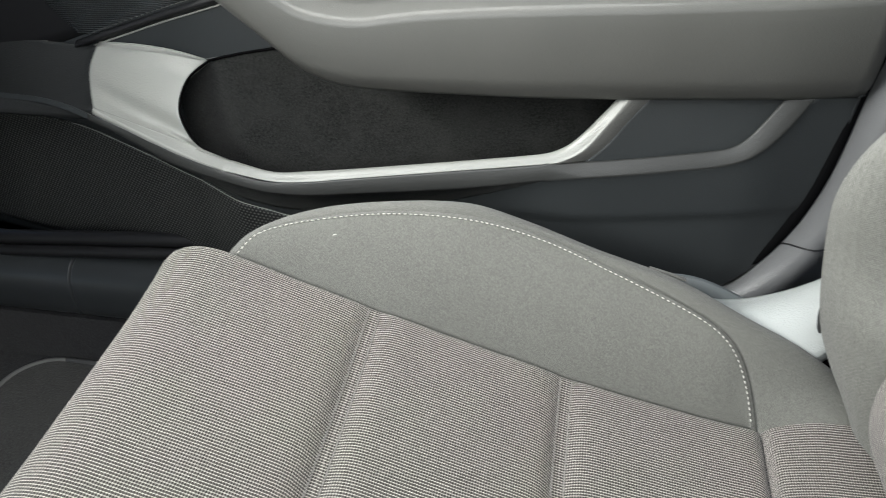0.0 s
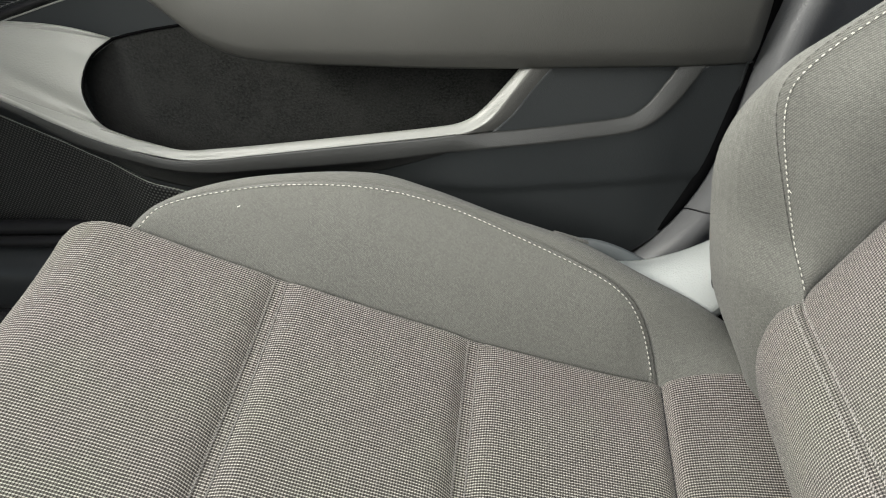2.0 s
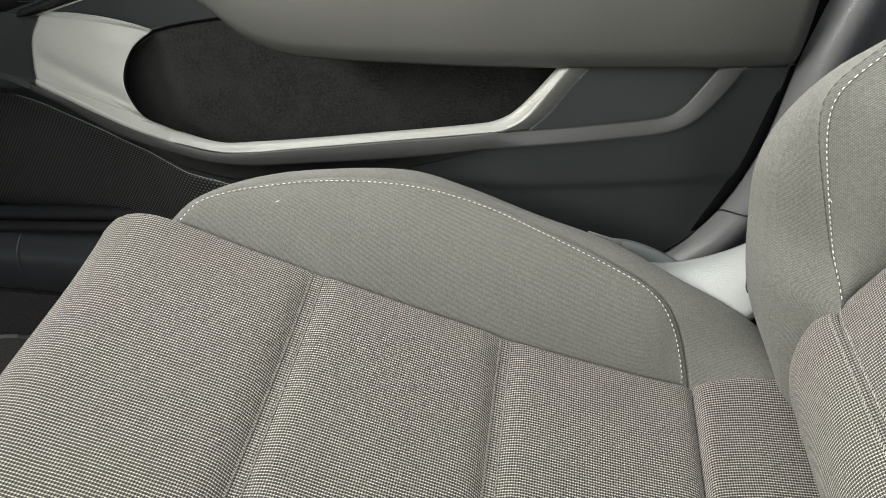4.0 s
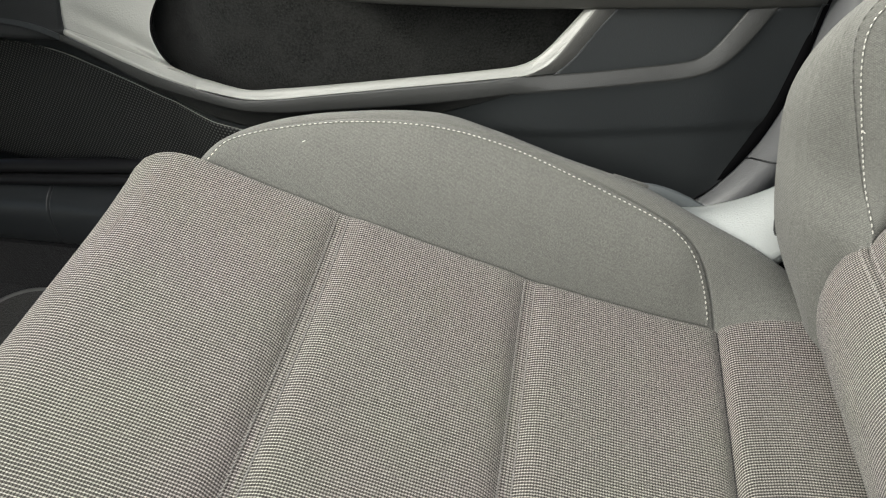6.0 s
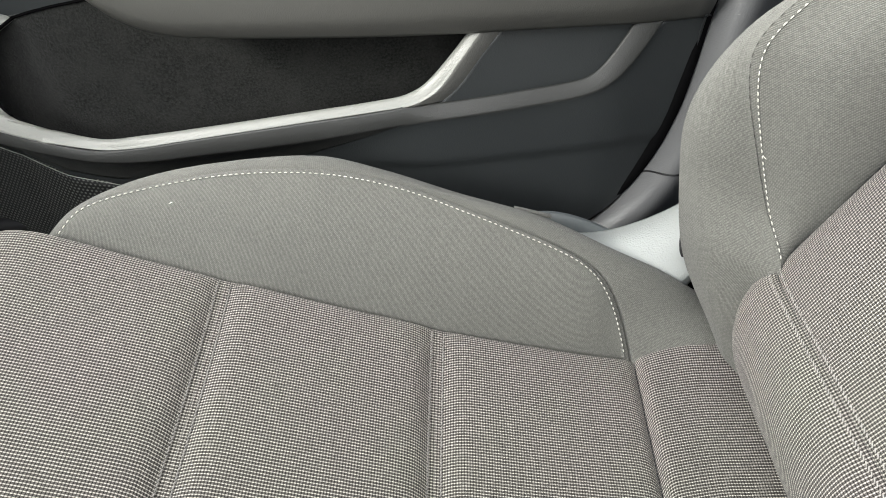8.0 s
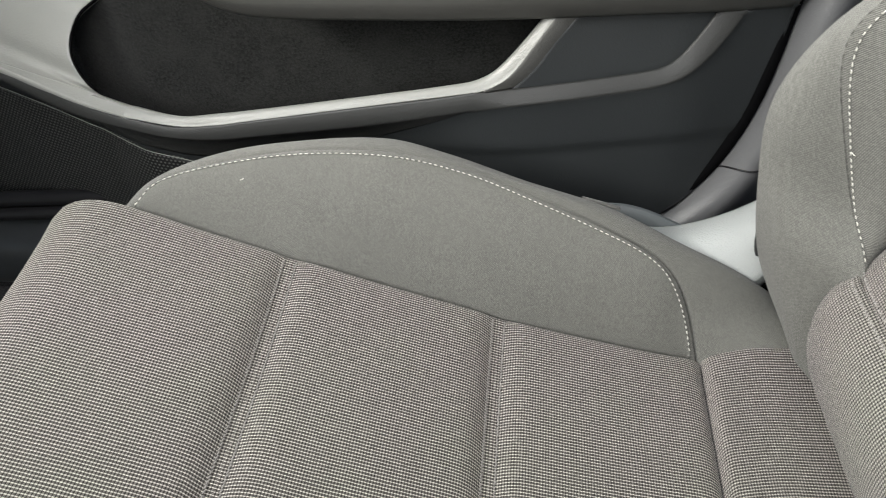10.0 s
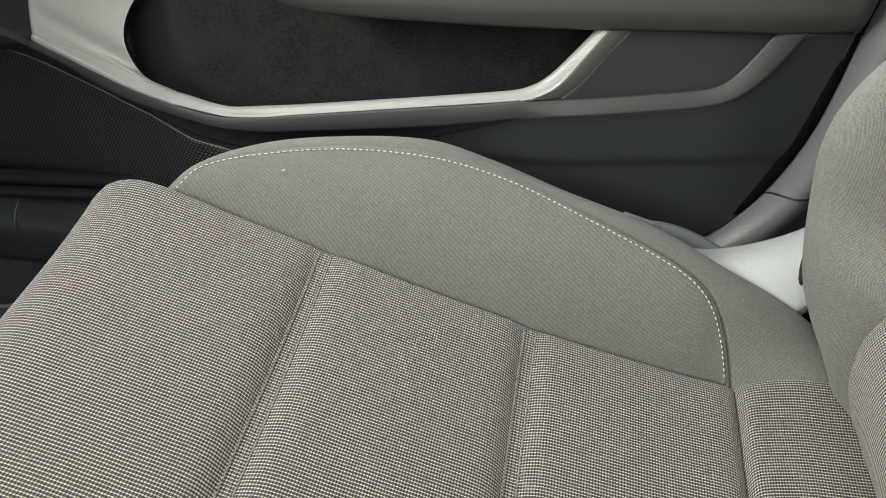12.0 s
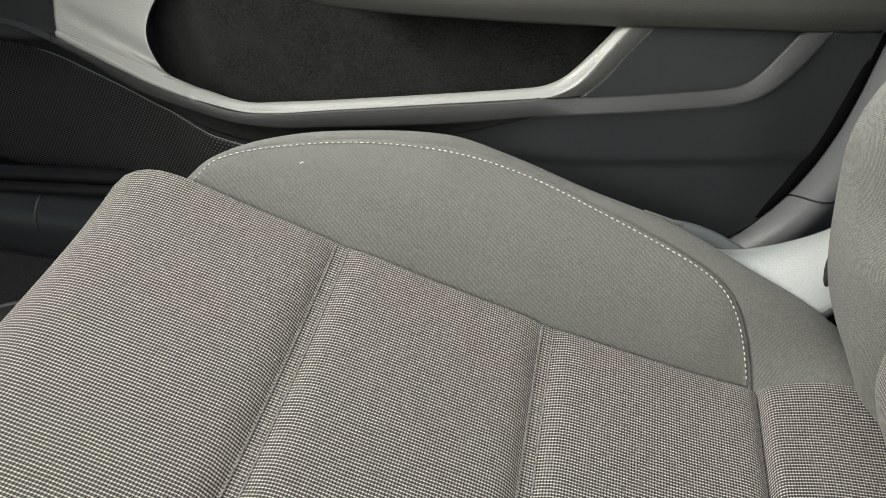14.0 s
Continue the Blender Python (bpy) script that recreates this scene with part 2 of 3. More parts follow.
def spline(points, x):
    """Catmull-Rom through control points, x from 0 to 1 by chord length."""
    p = np.array(points, dtype=float)
    d = np.concatenate([[0], np.cumsum(np.linalg.norm(np.diff(p, axis=0), axis=1))])
    s = min(max(x, 0.0), 1.0) * d[-1]
    i = min(max(int(np.searchsorted(d, s)) - 1, 0), len(p) - 2)
    h = d[i + 1] - d[i]
    t = (s - d[i]) / h
    m0 = (p[i + 1] - p[max(i - 1, 0)]) / (d[i + 1] - d[max(i - 1, 0)]) * h
    m1 = (p[min(i + 2, len(p) - 1)] - p[i]) / (d[min(i + 2, len(p) - 1)] - d[i]) * h
    return (2 * t**3 - 3 * t**2 + 1) * p[i] + (t**3 - 2 * t**2 + t) * m0 + (3 * t**2 - 2 * t**3) * p[i + 1] + (t**3 - t**2) * m1


def curve_y(points):
    """A smooth function through (x, value) pairs."""
    xs, ys = np.array([a for a, _ in points]), np.array([b for _, b in points])
    slope = np.gradient(ys, xs)

    def f(x):
        x = min(max(x, xs[0]), xs[-1])
        i = min(max(int(np.searchsorted(xs, x)) - 1, 0), len(xs) - 2)
        h = xs[i + 1] - xs[i]
        t = (x - xs[i]) / h
        return float((2 * t**3 - 3 * t**2 + 1) * ys[i] + (t**3 - 2 * t**2 + t) * h * slope[i] + (3 * t**2 - 2 * t**3) * ys[i + 1] + (t**3 - t**2) * h * slope[i + 1])

    return f


def tube(name, pts, r, mat, parent, label="", sides=8):
    """A round cord through the points."""
    p = np.array(pts, dtype=float)
    tan = np.gradient(p, axis=0)
    tan /= np.linalg.norm(tan, axis=1, keepdims=True)
    verts, uvs, faces = [], [], []
    for k, (c, t) in enumerate(zip(p, tan)):
        a = np.cross(t, (0.31, 0.2, 0.93))
        a /= np.linalg.norm(a)
        b = np.cross(t, a)
        for s in range(sides):
            w = 2 * math.pi * s / sides
            verts.append(tuple(c + r * (math.cos(w) * a + math.sin(w) * b)))
            uvs.append((k * 0.005, s * r))
    n = len(p)
    for k in range(n - 1):
        for s in range(sides):
            e = (s + 1) % sides
            faces.append((k * sides + s, k * sides + e, (k + 1) * sides + e, (k + 1) * sides + s))
    faces += [tuple(range(sides))[::-1], tuple((n - 1) * sides + s for s in range(sides))]
    return finish(name, verts, faces, uvs, mat, parent, label)


def stitches(name, pts, pitch, length, r, mat, parent, label="", lean=0.0, single=False):
    """A row of thread stitches along the points, each an object of its own or all in one."""
    p = np.array(pts, dtype=float)
    d = np.concatenate([[0], np.cumsum(np.linalg.norm(np.diff(p, axis=0), axis=1))])
    at = lambda s: np.array([np.interp(s, d, p[:, k]) for k in range(3)])
    verts, faces, uvs, s = [], [], [], pitch
    rng = random.Random(5)
    while s < d[-1] - pitch:
        half = length * rng.uniform(0.42, 0.55)
        a, b = at(s - half), at(s + half)
        t = (b - a) / np.linalg.norm(b - a)
        side = np.cross(t, (0, -0.6, 0.8))
        side /= np.linalg.norm(side)
        up = np.cross(side, t)
        a, b = a - side * lean, b + side * lean
        if single:
            verts, faces, uvs = [], [], []
        base = len(verts)
        for f, k, lift in ((0, 0.35, -0.8), (0.2, 1, 0), (0.5, 1.1, 0.25), (0.8, 1, 0), (1, 0.35, -0.8)):
            c = a + (b - a) * f + up * r * lift
            for w in range(6):
                g = math.pi * w / 3
                verts.append(tuple(c + r * k * (math.cos(g) * side + math.sin(g) * up)))
                uvs.append((s, w * r))
        for q in range(4):
            for w in range(6):
                e = (w + 1) % 6
                faces.append((base + q * 6 + w, base + q * 6 + e, base + q * 6 + 6 + e, base + q * 6 + 6 + w))
        faces += [tuple(base + w for w in range(6))[::-1], tuple(base + 24 + w for w in range(6))]
        s += pitch * rng.uniform(0.94, 1.06)
        if single:
            finish(name, verts, faces, uvs, mat, parent)
    return None if single else tagged(finish(name, verts, faces, uvs, mat, parent), label, "", "", "stuff")


def box(name, lo, hi, mat, parent=None, bevel=0.004, label=""):
    bm = bmesh.new()
    bmesh.ops.create_cube(bm, size=1.0)
    for v in bm.verts:
        v.co = Vector([(a + b) / 2 + c * (b - a) for a, b, c in zip(lo, hi, v.co)])
    bmesh.ops.bevel(bm, geom=list(bm.edges), offset=bevel, segments=2, affect="EDGES", profile=0.5)
    me = bpy.data.meshes.new(name)
    bm.to_mesh(me)
    bm.free()
    me.materials.append(mat)
    ob = adopt(new(name, me), parent)
    return tagged(ob, label) if label else ob


def steps(a, b, n):
    return [a + (b - a) * k / (n - 1) for k in range(n)]


# ---- the seat ----
seat = thing("car_seat", "grey cloth front car seat with plain bolsters and pale stitching", "car seat", (0.0, 0.33, 0.03))
SEAMS = (-0.129, 0.026, 0.181)
BOLSTER_Y = 0.511
NOSE = [(-0.270, 0.10), (-0.292, 0.20), (-0.306, 0.30), (-0.308, 0.350), (-0.304, 0.380), (-0.290, 0.3980), (-0.266, 0.4030),
        (-0.230, 0.393), (-0.185, 0.378), (-0.129, 0.3585), (-0.054, 0.333), (0.026, 0.308), (0.104, 0.287), (0.181, 0.272), (0.225, 0.2695), (0.300, 0.275)]
_p = np.array(NOSE)
NOSE_D = np.concatenate([[0], np.cumsum(np.linalg.norm(np.diff(_p, axis=0), axis=1))])


def nose_s(x):
    """How far along the cushion's length section the place x of its top lies, 0 to 1."""
    return float(np.interp(x, _p[4:, 0], NOSE_D[4:])) / NOSE_D[-1]


def dish(y):
    return -0.045 * (1 - math.exp(-(BOLSTER_Y - y) / 0.2))


def cushion(s, y, gaps=()):
    """The cloth of the cushion: length section swept across the seat, quilted at the seams."""
    x, z = spline(NOSE, s)
    a, b = spline(NOSE, s + 0.004), spline(NOSE, s - 0.004)
    t = (a - b) / np.linalg.norm(a - b)
    n = np.array([-t[1], t[0]])
    e = BOLSTER_Y - y
    lift = 0.0055 * (1 - math.exp(-max(e, 0) / 0.010)) - 0.006 * math.exp(-max(e, 0) / 0.0022)
    for k, g in enumerate(gaps):
        d = abs(s - g) * NOSE_D[-1]
        if k == 2:
            lift -= 0.0085 * (1 - math.exp(-max(e, 0) / 0.006)) * math.exp(-((d / (0.0055 if s < g else 0.0020)) ** 1.1))
            lift += 0.0030 * (1 - math.exp(-d / 0.005)) * (s > g)
            continue
        lift -= 0.0078 * (1 - math.exp(-max(e, 0) / 0.012)) * math.exp(-((max(d - 0.0045, 0.0) / 0.008) ** 1.2))
    roll = max(0.0, 1 - e / 0.028) * min(max((-0.2 - x) / 0.05, 0.0), 1.0)
    lift += 0.003 * roll
    arch = math.sin(math.pi * min(max((x - 0.181) / 0.10, 0.0), 0.5)) * max(0.0, 1 - e / 0.05) ** 2
    lift += 0.0012 * noise.noise((x * 14, y * 14, z * 14))
    fade = max(0.0, min(1.0, (z - 0.2) / 0.1))
    return (x + n[0] * lift, y + 0.009 * arch, z + n[1] * lift + dish(y) * fade + 0.011 * arch)


gaps = [nose_s(x) for x in SEAMS]
cross = [BOLSTER_Y - d for d in (0, 0.002, 0.004, 0.007, 0.011, 0.016, 0.022, 0.030)] + steps(BOLSTER_Y - 0.042, 0.13, 24)
bounds = [0.0, *gaps, 0.985]
for k in range(4):
    a, b = bounds[k], bounds[k + 1]
    edge = 0.012 / NOSE_D[-1]
    us = sorted(set(steps(a, b, 60 if k == 0 else 34) + [a + edge * f for f in (0.05, 0.1, 0.15, 0.22, 0.35, 0.6)] + [b - edge * f for f in (0.05, 0.1, 0.15, 0.22, 0.35, 0.6)]))
    shell("cushion_panel", lambda s, y: cushion(s, y, gaps), us, cross, WEAVE, seat, 0.012, "grey and white woven cloth", (-1.0, 0.3, 1.2))
for g in gaps[:2]:
    for side in (-0.0046, 0.0046):
        row = [Vector(cushion(g + side / NOSE_D[-1], y, gaps)) + Vector((0, 0, 0.0006)) for y in steps(BOLSTER_Y - 0.004, 0.14, 80)]
        stitches("topstitch", row, 0.0031, 0.0034, 0.0006, GREY_THREAD, seat, "grey topstitched seam", 0.0006)
# Black tube paints the shade at the bottom of the third seam's crease.
tube("seam_shade", [Vector(cushion(gaps[2], y, gaps)) for y in steps(BOLSTER_Y, 0.14, 40)], 0.0007, BLACK, seat)

# the raised bolster between cushion and door: seam line, stitched arc, rounded brow and outer side
ARC = [(-0.246, 0.514, 0.393), (-0.231, 0.535, 0.404), (-0.184, 0.5575, 0.409), (-0.122, 0.576, 0.4092), (-0.058, 0.5845, 0.4035), (-0.003, 0.5825, 0.391),
       (0.051, 0.571, 0.374), (0.102, 0.5585, 0.3565), (0.134, 0.5495, 0.343), (0.1515, 0.5415, 0.329), (0.1635, 0.530, 0.307), (0.1725, 0.511, 0.274), (0.1735, 0.502, 0.262)]
BROW = [(-0.262, 0.516, 0.385), (-0.243, 0.542, 0.400), (-0.202, 0.566, 0.409), (-0.147, 0.586, 0.4105), (-0.071, 0.601, 0.407), (-0.020, 0.599, 0.395),
        (0.040, 0.590, 0.378), (0.109, 0.578, 0.3615), (0.167, 0.564, 0.3385), (0.215, 0.557, 0.316), (0.253, 0.547, 0.290), (0.262, 0.513, 0.279), (0.264, 0.503, 0.264)]


def seam_z(x):
    return float(np.interp(x, _p[6:, 0], _p[6:, 1]))


def face_point(s, w):
    """Inside the stitched arc: w = 0 on the cushion's seam, 1 on the arc."""
    top = spline(ARC, s)
    foot = np.array((top[0] + 0.004 * (1 - s), BOLSTER_Y, seam_z(top[0]) - 0.011))
    p = foot + (top - foot) * w
    tall = top[2] - foot[2]
    bulge = 0.16 * tall * math.sin(math.pi * w) + 0.003 * (1 - math.exp(-w * tall / 0.004)) - 0.001 * w**8
    p = p + np.array((0, -0.55, 0.83)) * bulge
    p[1] += 0.006 * math.sin(math.pi * w) * min(1.0, tall / 0.05)
    return tuple(p + np.array((0, -0.5, 0.8)) * 0.0010 * noise.noise((p[0] * 12, p[1] * 12, 3.0)))


shell("cushion_bolster", face_point, steps(0.0, 0.974, 90), steps(0.0, 1.0, 26), TWILL, seat, 0.002, "plain grey twill cloth bolster")


def border_point(s, w):
    """Outside the arc: over the brow and down the outer side of the cushion."""
    a, b = spline(ARC, s), spline(BROW, s)
    if w <= 1:
        out = np.linalg.norm(b - a)
        near = 0.010 * min(1.0, out / 0.03)
        d = near * w / 0.5 if w < 0.5 else near + (out - near) * (w - 0.5) / 0.5
        f = d / out
        p = a + (b - a) * f
        groove = (0.04 + 0.96 * min(max((s - 0.62) / 0.3, 0.0), 1.0)) * math.exp(-(((d - near * 0.5) / 0.0009) ** 2))
        return tuple(p + np.array((0, -0.45, 0.85)) * (0.12 * out * (1 - s**6) * math.sin(math.pi * f) - 0.0050 * groove - 0.0008 * math.exp(-d / 0.002) + 0.0001))
    d = w - 1
    q = b + np.array((0.0, 0.020 * math.sin(min(d, 1.0) * 1.5), -0.012 * d - 0.13 * max(d - 0.3, 0) ** 1.2))
    return tuple(q)


shell("bolster_border", border_point, steps(0.0, 1.0, 110), [0, 0.05, 0.1, 0.15, 0.18, 0.2, 0.22, 0.235, 0.25, 0.265, 0.28, 0.3, 0.32, 0.36, 0.42, 0.5, 0.6, 0.7, 0.8, 0.9, 1.0, 1.1, 1.2, 1.35, 1.55, 1.8, 2.0], TWILL, seat, 0.0008, "plain grey twill cloth border", CABIN, True)
arc_row = [Vector(face_point(s, 0.955)) + Vector((0, -0.0004, 0.0005)) for s in steps(0.0, 0.976, 200)]
needle_line = tube("stitching", [p - Vector((0, -0.0003, 0.0008)) for p in arc_row], 0.0005, TWILL, seat, "row of pale contrast stitches", 5)
stitches("stitch", arc_row, 0.0045, 0.0027, 0.00044, THREAD, needle_line, "", 0.0, True)
shell("cloth_tag", lambda u, v: (0.088 + 0.03 * u, 0.590 + 0.012 * v, 0.3626 - 0.0085 * u - 0.005 * v * v), steps(0, 1, 6), steps(0, 1, 5), TWILL, seat, 0.0015, "frayed cloth edge")

# backrest
BACK_Y = 0.488


def back_line(z):
    """How far back the centre of the backrest lies at a height."""
    return 0.259 + 0.46 * (z - 0.384)


LUMBAR = [(0.335, 0.215), (0.294, 0.245), (0.267, 0.272), (0.2510, 0.300), (0.2435, 0.325), (0.2425, 0.349), (0.2480, 0.369), (0.259, 0.384)]


def lumbar_point(s, y):
    x, z = spline(LUMBAR, s)
    e = BACK_Y + 0.012 - y
    lift = 0.010 * (1 - math.exp(-e / 0.012)) - 0.0009 * math.exp(-(((1 - s) * 0.2) / 0.006) ** 1.3)
    return (x - lift * 0.9 + 0.012 * max(0, 1 - e / 0.03) ** 2, y, z + lift * 0.3)


back_cross = [BACK_Y + 0.012 - d for d in (0, 0.003, 0.006, 0.010, 0.015, 0.022, 0.030)] + steps(0.455, 0.13, 20)
shell("lumbar_panel", lumbar_point, steps(0, 1, 40), back_cross, WEAVE, seat, 0.012, "grey and white woven cloth")


def back_point(h, y):
    z = 0.384 + h
    e = back_edge(h) - y
    lift = 0.010 * (1 - math.exp(-max(e, 0) / 0.012)) - 0.0009 * math.exp(-(h / 0.006) ** 1.3)
    return (back_line(z) - lift * 0.9 - 0.006 * math.sin(min(h / 0.3, 1) * math.pi), y, z + lift * 0.3)


def back_edge(h):
    return BACK_Y - 0.16 * h


shell("backrest_panel", lambda h, f: back_point(h, back_edge(h) + (0.13 - back_edge(h)) * f), [0, 0.001, 0.003, 0.006, 0.010, 0.016] + steps(0.025, 0.50, 40),
      [0, 0.005, 0.012, 0.022, 0.035, 0.05] + steps(0.08, 1, 24), WEAVE, seat, 0.012, "grey and white woven cloth")
for h in (0.0036, -0.0036):
    pts = [Vector(back_point(max(h, 0), y)) if h > 0 else Vector(lumbar_point(0.982, y)) for y in steps(BACK_Y - 0.002, 0.14, 80)]
    stitches("topstitch", [p + Vector((-0.0007, 0, 0.0004)) for p in pts], 0.0031, 0.0034, 0.00042, BACK_THREAD, seat, "grey topstitched seam", 0.0006)

BACK_ARC = [(0.262, 0.500, 0.262), (0.258, 0.500, 0.300), (0.259, 0.499, 0.340), (0.264, 0.494, 0.372), (0.254, 0.522, 0.408), (0.2365, 0.527, 0.458), (0.2235, 0.528, 0.500), (0.2225, 0.528, 0.524), (0.235, 0.527, 0.545), (0.259, 0.524, 0.570), (0.300, 0.520, 0.606), (0.350, 0.515, 0.655), (0.420, 0.505, 0.730), (0.500, 0.49, 0.86)]
BACK_BROW = [(0.262, 0.552, 0.262), (0.240, 0.562, 0.302), (0.2230, 0.566, 0.345), (0.211, 0.568, 0.412), (0.208, 0.568, 0.455), (0.218, 0.566, 0.492), (0.242, 0.564, 0.527), (0.275, 0.562, 0.551), (0.315, 0.556, 0.590), (0.420, 0.540, 0.710), (0.510, 0.520, 0.860)]


def nearer(points, k=0.955):
    return [tuple(a + (b - a) * k for a, b in zip((0.09, 0.08, 0.69), p)) for p in points]


BACK_ARC, BACK_BROW = nearer(BACK_ARC), nearer(BACK_BROW)


def back_face(s, w):
    top = spline(BACK_ARC, s)
    h = max(top[2] - 0.384, 0) * 0.96
    foot = np.array(back_point(h, back_edge(h))) + np.array((0.006, 0.004, 0))
    p = foot + (top - foot) * w
    n = np.array((-0.6, -0.75, 0.25))
    wide = np.linalg.norm(top - foot)
    return tuple(p + n * (0.12 * wide * math.sin(math.pi * w) * (1 - w**4)))


shell("backrest_bolster", back_face, steps(0, 1, 80), steps(0, 1, 22), TWILL, seat, 0.008, "plain grey twill cloth bolster")


def back_border(s, w):
    a, b = spline(BACK_ARC, s), spline(BACK_BROW, s) + np.array((-0.0060, -0.0012, 0.0014))
    if w <= 1:
        p = a + (b - a) * w
        out = np.linalg.norm(b - a)
        return tuple(p + np.array((-0.8, -0.4, 0.3)) * (0.15 * out * math.sin(math.pi * w) * (1 - (1 - w) ** 4)))
    d = w - 1
    return tuple(b + np.array((0.14 * d, 0.012 * math.sin(min(1, d * 2) * math.pi / 2), -0.02 * d)))


shell("bolster_border", back_border, steps(0, 1, 80), [0, 0.03, 0.06, 0.1, 0.16, 0.25, 0.4, 0.55, 0.7, 0.85, 1.0, 1.06, 1.12, 1.25, 1.5, 2.0], TWILL, seat, 0.0008, "plain grey twill cloth border", CABIN, True)
arc_row = [Vector(back_face(s, 0.95)) + Vector((-0.0005, -0.0004, 0.0003)) for s in steps(0.165, 0.82, 200)]
needle_line = tube("stitching", [p + Vector((0.0007, 0.0005, -0.0003)) for p in arc_row], 0.0005, TWILL, seat, "row of pale contrast stitches", 5)
stitches("stitch", arc_row, 0.0045, 0.0027, 0.00044, THREAD, needle_line, "", 0.0, True)

tube("loose_thread", [Vector(face_point(0.18, 0.66)) + Vector((0.004 * f, -0.0006, 0.0012 + 0.002 * f)) for f in steps(-0.35, 0.35, 5)], 0.0004, THREAD, seat, "stray pale thread", 5)
tube("loose_thread", [Vector(back_face(0.28, 0.93)) + Vector((-0.001, 0.010 * f, 0.002 * f * f)) for f in steps(-0.5, 0.6, 7)], 0.0003, THREAD, seat, "stray pale thread", 5)

# recliner cover of pale plastic, its dark flap and the seat's frame behind
COVER_IN = [(0.080, 0.592, 0.345), (0.130, 0.578, 0.330), (0.180, 0.566, 0.314), (0.216, 0.560, 0.306), (0.232, 0.562, 0.317), (0.262, 0.564, 0.340)]
COVER_OUT = [(0.085, 0.612, 0.338), (0.141, 0.606, 0.324), (0.176, 0.605, 0.328), (0.222, 0.605, 0.350), (0.262, 0.605, 0.386), (0.300, 0.605, 0.42)]


def cover_point(s, w):
    a, b = spline(COVER_IN, s), spline(COVER_OUT, s)
    if w < 0:
        return tuple(a + np.array((0.004 * -w, -0.004 * w, 0.022 * w * (1 - s**3))))
    if w <= 1:
        p = a + (b - a) * w
        return tuple(p + np.array((0, -0.5, 0.85)) * 0.16 * np.linalg.norm(b - a) * (math.sin(math.pi * w) * 0.6))
    d = w - 1
    return tuple(b + np.array((0, 0.012 * math.sin(d * math.pi / 2), -0.004 * d - 0.10 * max(d - 0.4, 0))))


shell("recliner_cover", cover_point, steps(0, 1, 40), [-1, -0.6, -0.3, -0.1, 0] + steps(0.08, 1, 12) + [1.1, 1.25, 1.4, 1.7, 2.0], COVER, seat, 0.003, "pale grey grained plastic recliner cover")
FLAP = [(0.088, 0.613, 0.332), (0.104, 0.613, 0.341), (0.125, 0.613, 0.3415), (0.150, 0.613, 0.334), (0.185, 0.613, 0.316)]
shell("side_shield", lambda s, w: tuple(spline(FLAP, s) + np.array((0, -0.004 * math.sin(w * 1.5), -0.09 * w))), steps(0, 1, 20), steps(0, 1, 8), SHIELD, seat, 0.004, "smooth blue-grey plastic side shield")
bm = bmesh.new()
bmesh.ops.create_uvsphere(bm, u_segments=16, v_segments=10, radius=1.0)
for v in bm.verts:
    v.co = Vector((0.2245 + 0.0045 * v.co.x + 0.002 * v.co.z, 0.580 + 0.012 * v.co.y, 0.333 + 0.017 * v.co.z))
me = bpy.data.meshes.new("cover_slot")
bm.to_mesh(me)
bm.free()
me.materials.append(BLACK)
tagged(adopt(new("cover_slot", me), seat), "black slot in the recliner cover")
# Near-black ball stands for the shade in the opening between cover and backrest.
bm = bmesh.new()
bmesh.ops.create_uvsphere(bm, u_segments=16, v_segments=10, radius=0.014)
for v in bm.verts:
    v.co = Vector((0.243 + v.co.x * 1.2, 0.572 + v.co.y * 0.8, 0.290 + v.co.z * 1.2))
me = bpy.data.meshes.new("gap_filler")
bm.to_mesh(me)
bm.free()
me.materials.append(SEAL)
tagged(adopt(new("gap_filler", me), seat), "black filler for the dark gap under the recliner cover")
box("seat_frame", (-0.20, 0.20, 0.06), (0.32, 0.585, 0.215), BLACK, seat, 0.02, "black seat frame and runners")

# ---- the door ----
door = thing("car_door", "closed dark grey door trim with armrest, felt-lined pocket and speaker", "car door", (-0.2, 0.78, 0.2))
ledge_y = curve_y([(-0.95, 0.85), (-0.75, 0.802), (-0.60, 0.766), (-0.52, 0.740), (-0.45, 0.719), (-0.40, 0.700), (-0.35, 0.685), (-0.27, 0.682), (-0.10, 0.682), (0.01, 0.6835), (0.06, 0.688), (0.12, 0.697), (0.20, 0.710), (0.27, 0.728)])
band_low = curve_y([(-0.95, 0.405), (-0.70, 0.402), (-0.56, 0.405), (-0.502, 0.396), (-0.428, 0.376), (-0.341, 0.367), (-0.291, 0.358), (-0.250, 0.358), (-0.203, 0.3635), (-0.098, 0.3765), (0.010, 0.3945), (0.112, 0.404), (0.150, 0.4085),
                    (0.170, 0.4145), (0.185, 0.4255), (0.200, 0.444), (0.213, 0.466), (0.222, 0.4715), (0.27, 0.4715)])
rear_low = curve_y([(-0.95, 0.150), (-0.50, 0.170), (-0.20, 0.205), (0.00, 0.228), (0.08, 0.236), (0.134, 0.2445), (0.177, 0.2615), (0.208, 0.288), (0.233, 0.331), (0.244, 0.365), (0.250, 0.392), (0.2545, 0.436), (0.258, 0.474), (0.261, 0.49)])


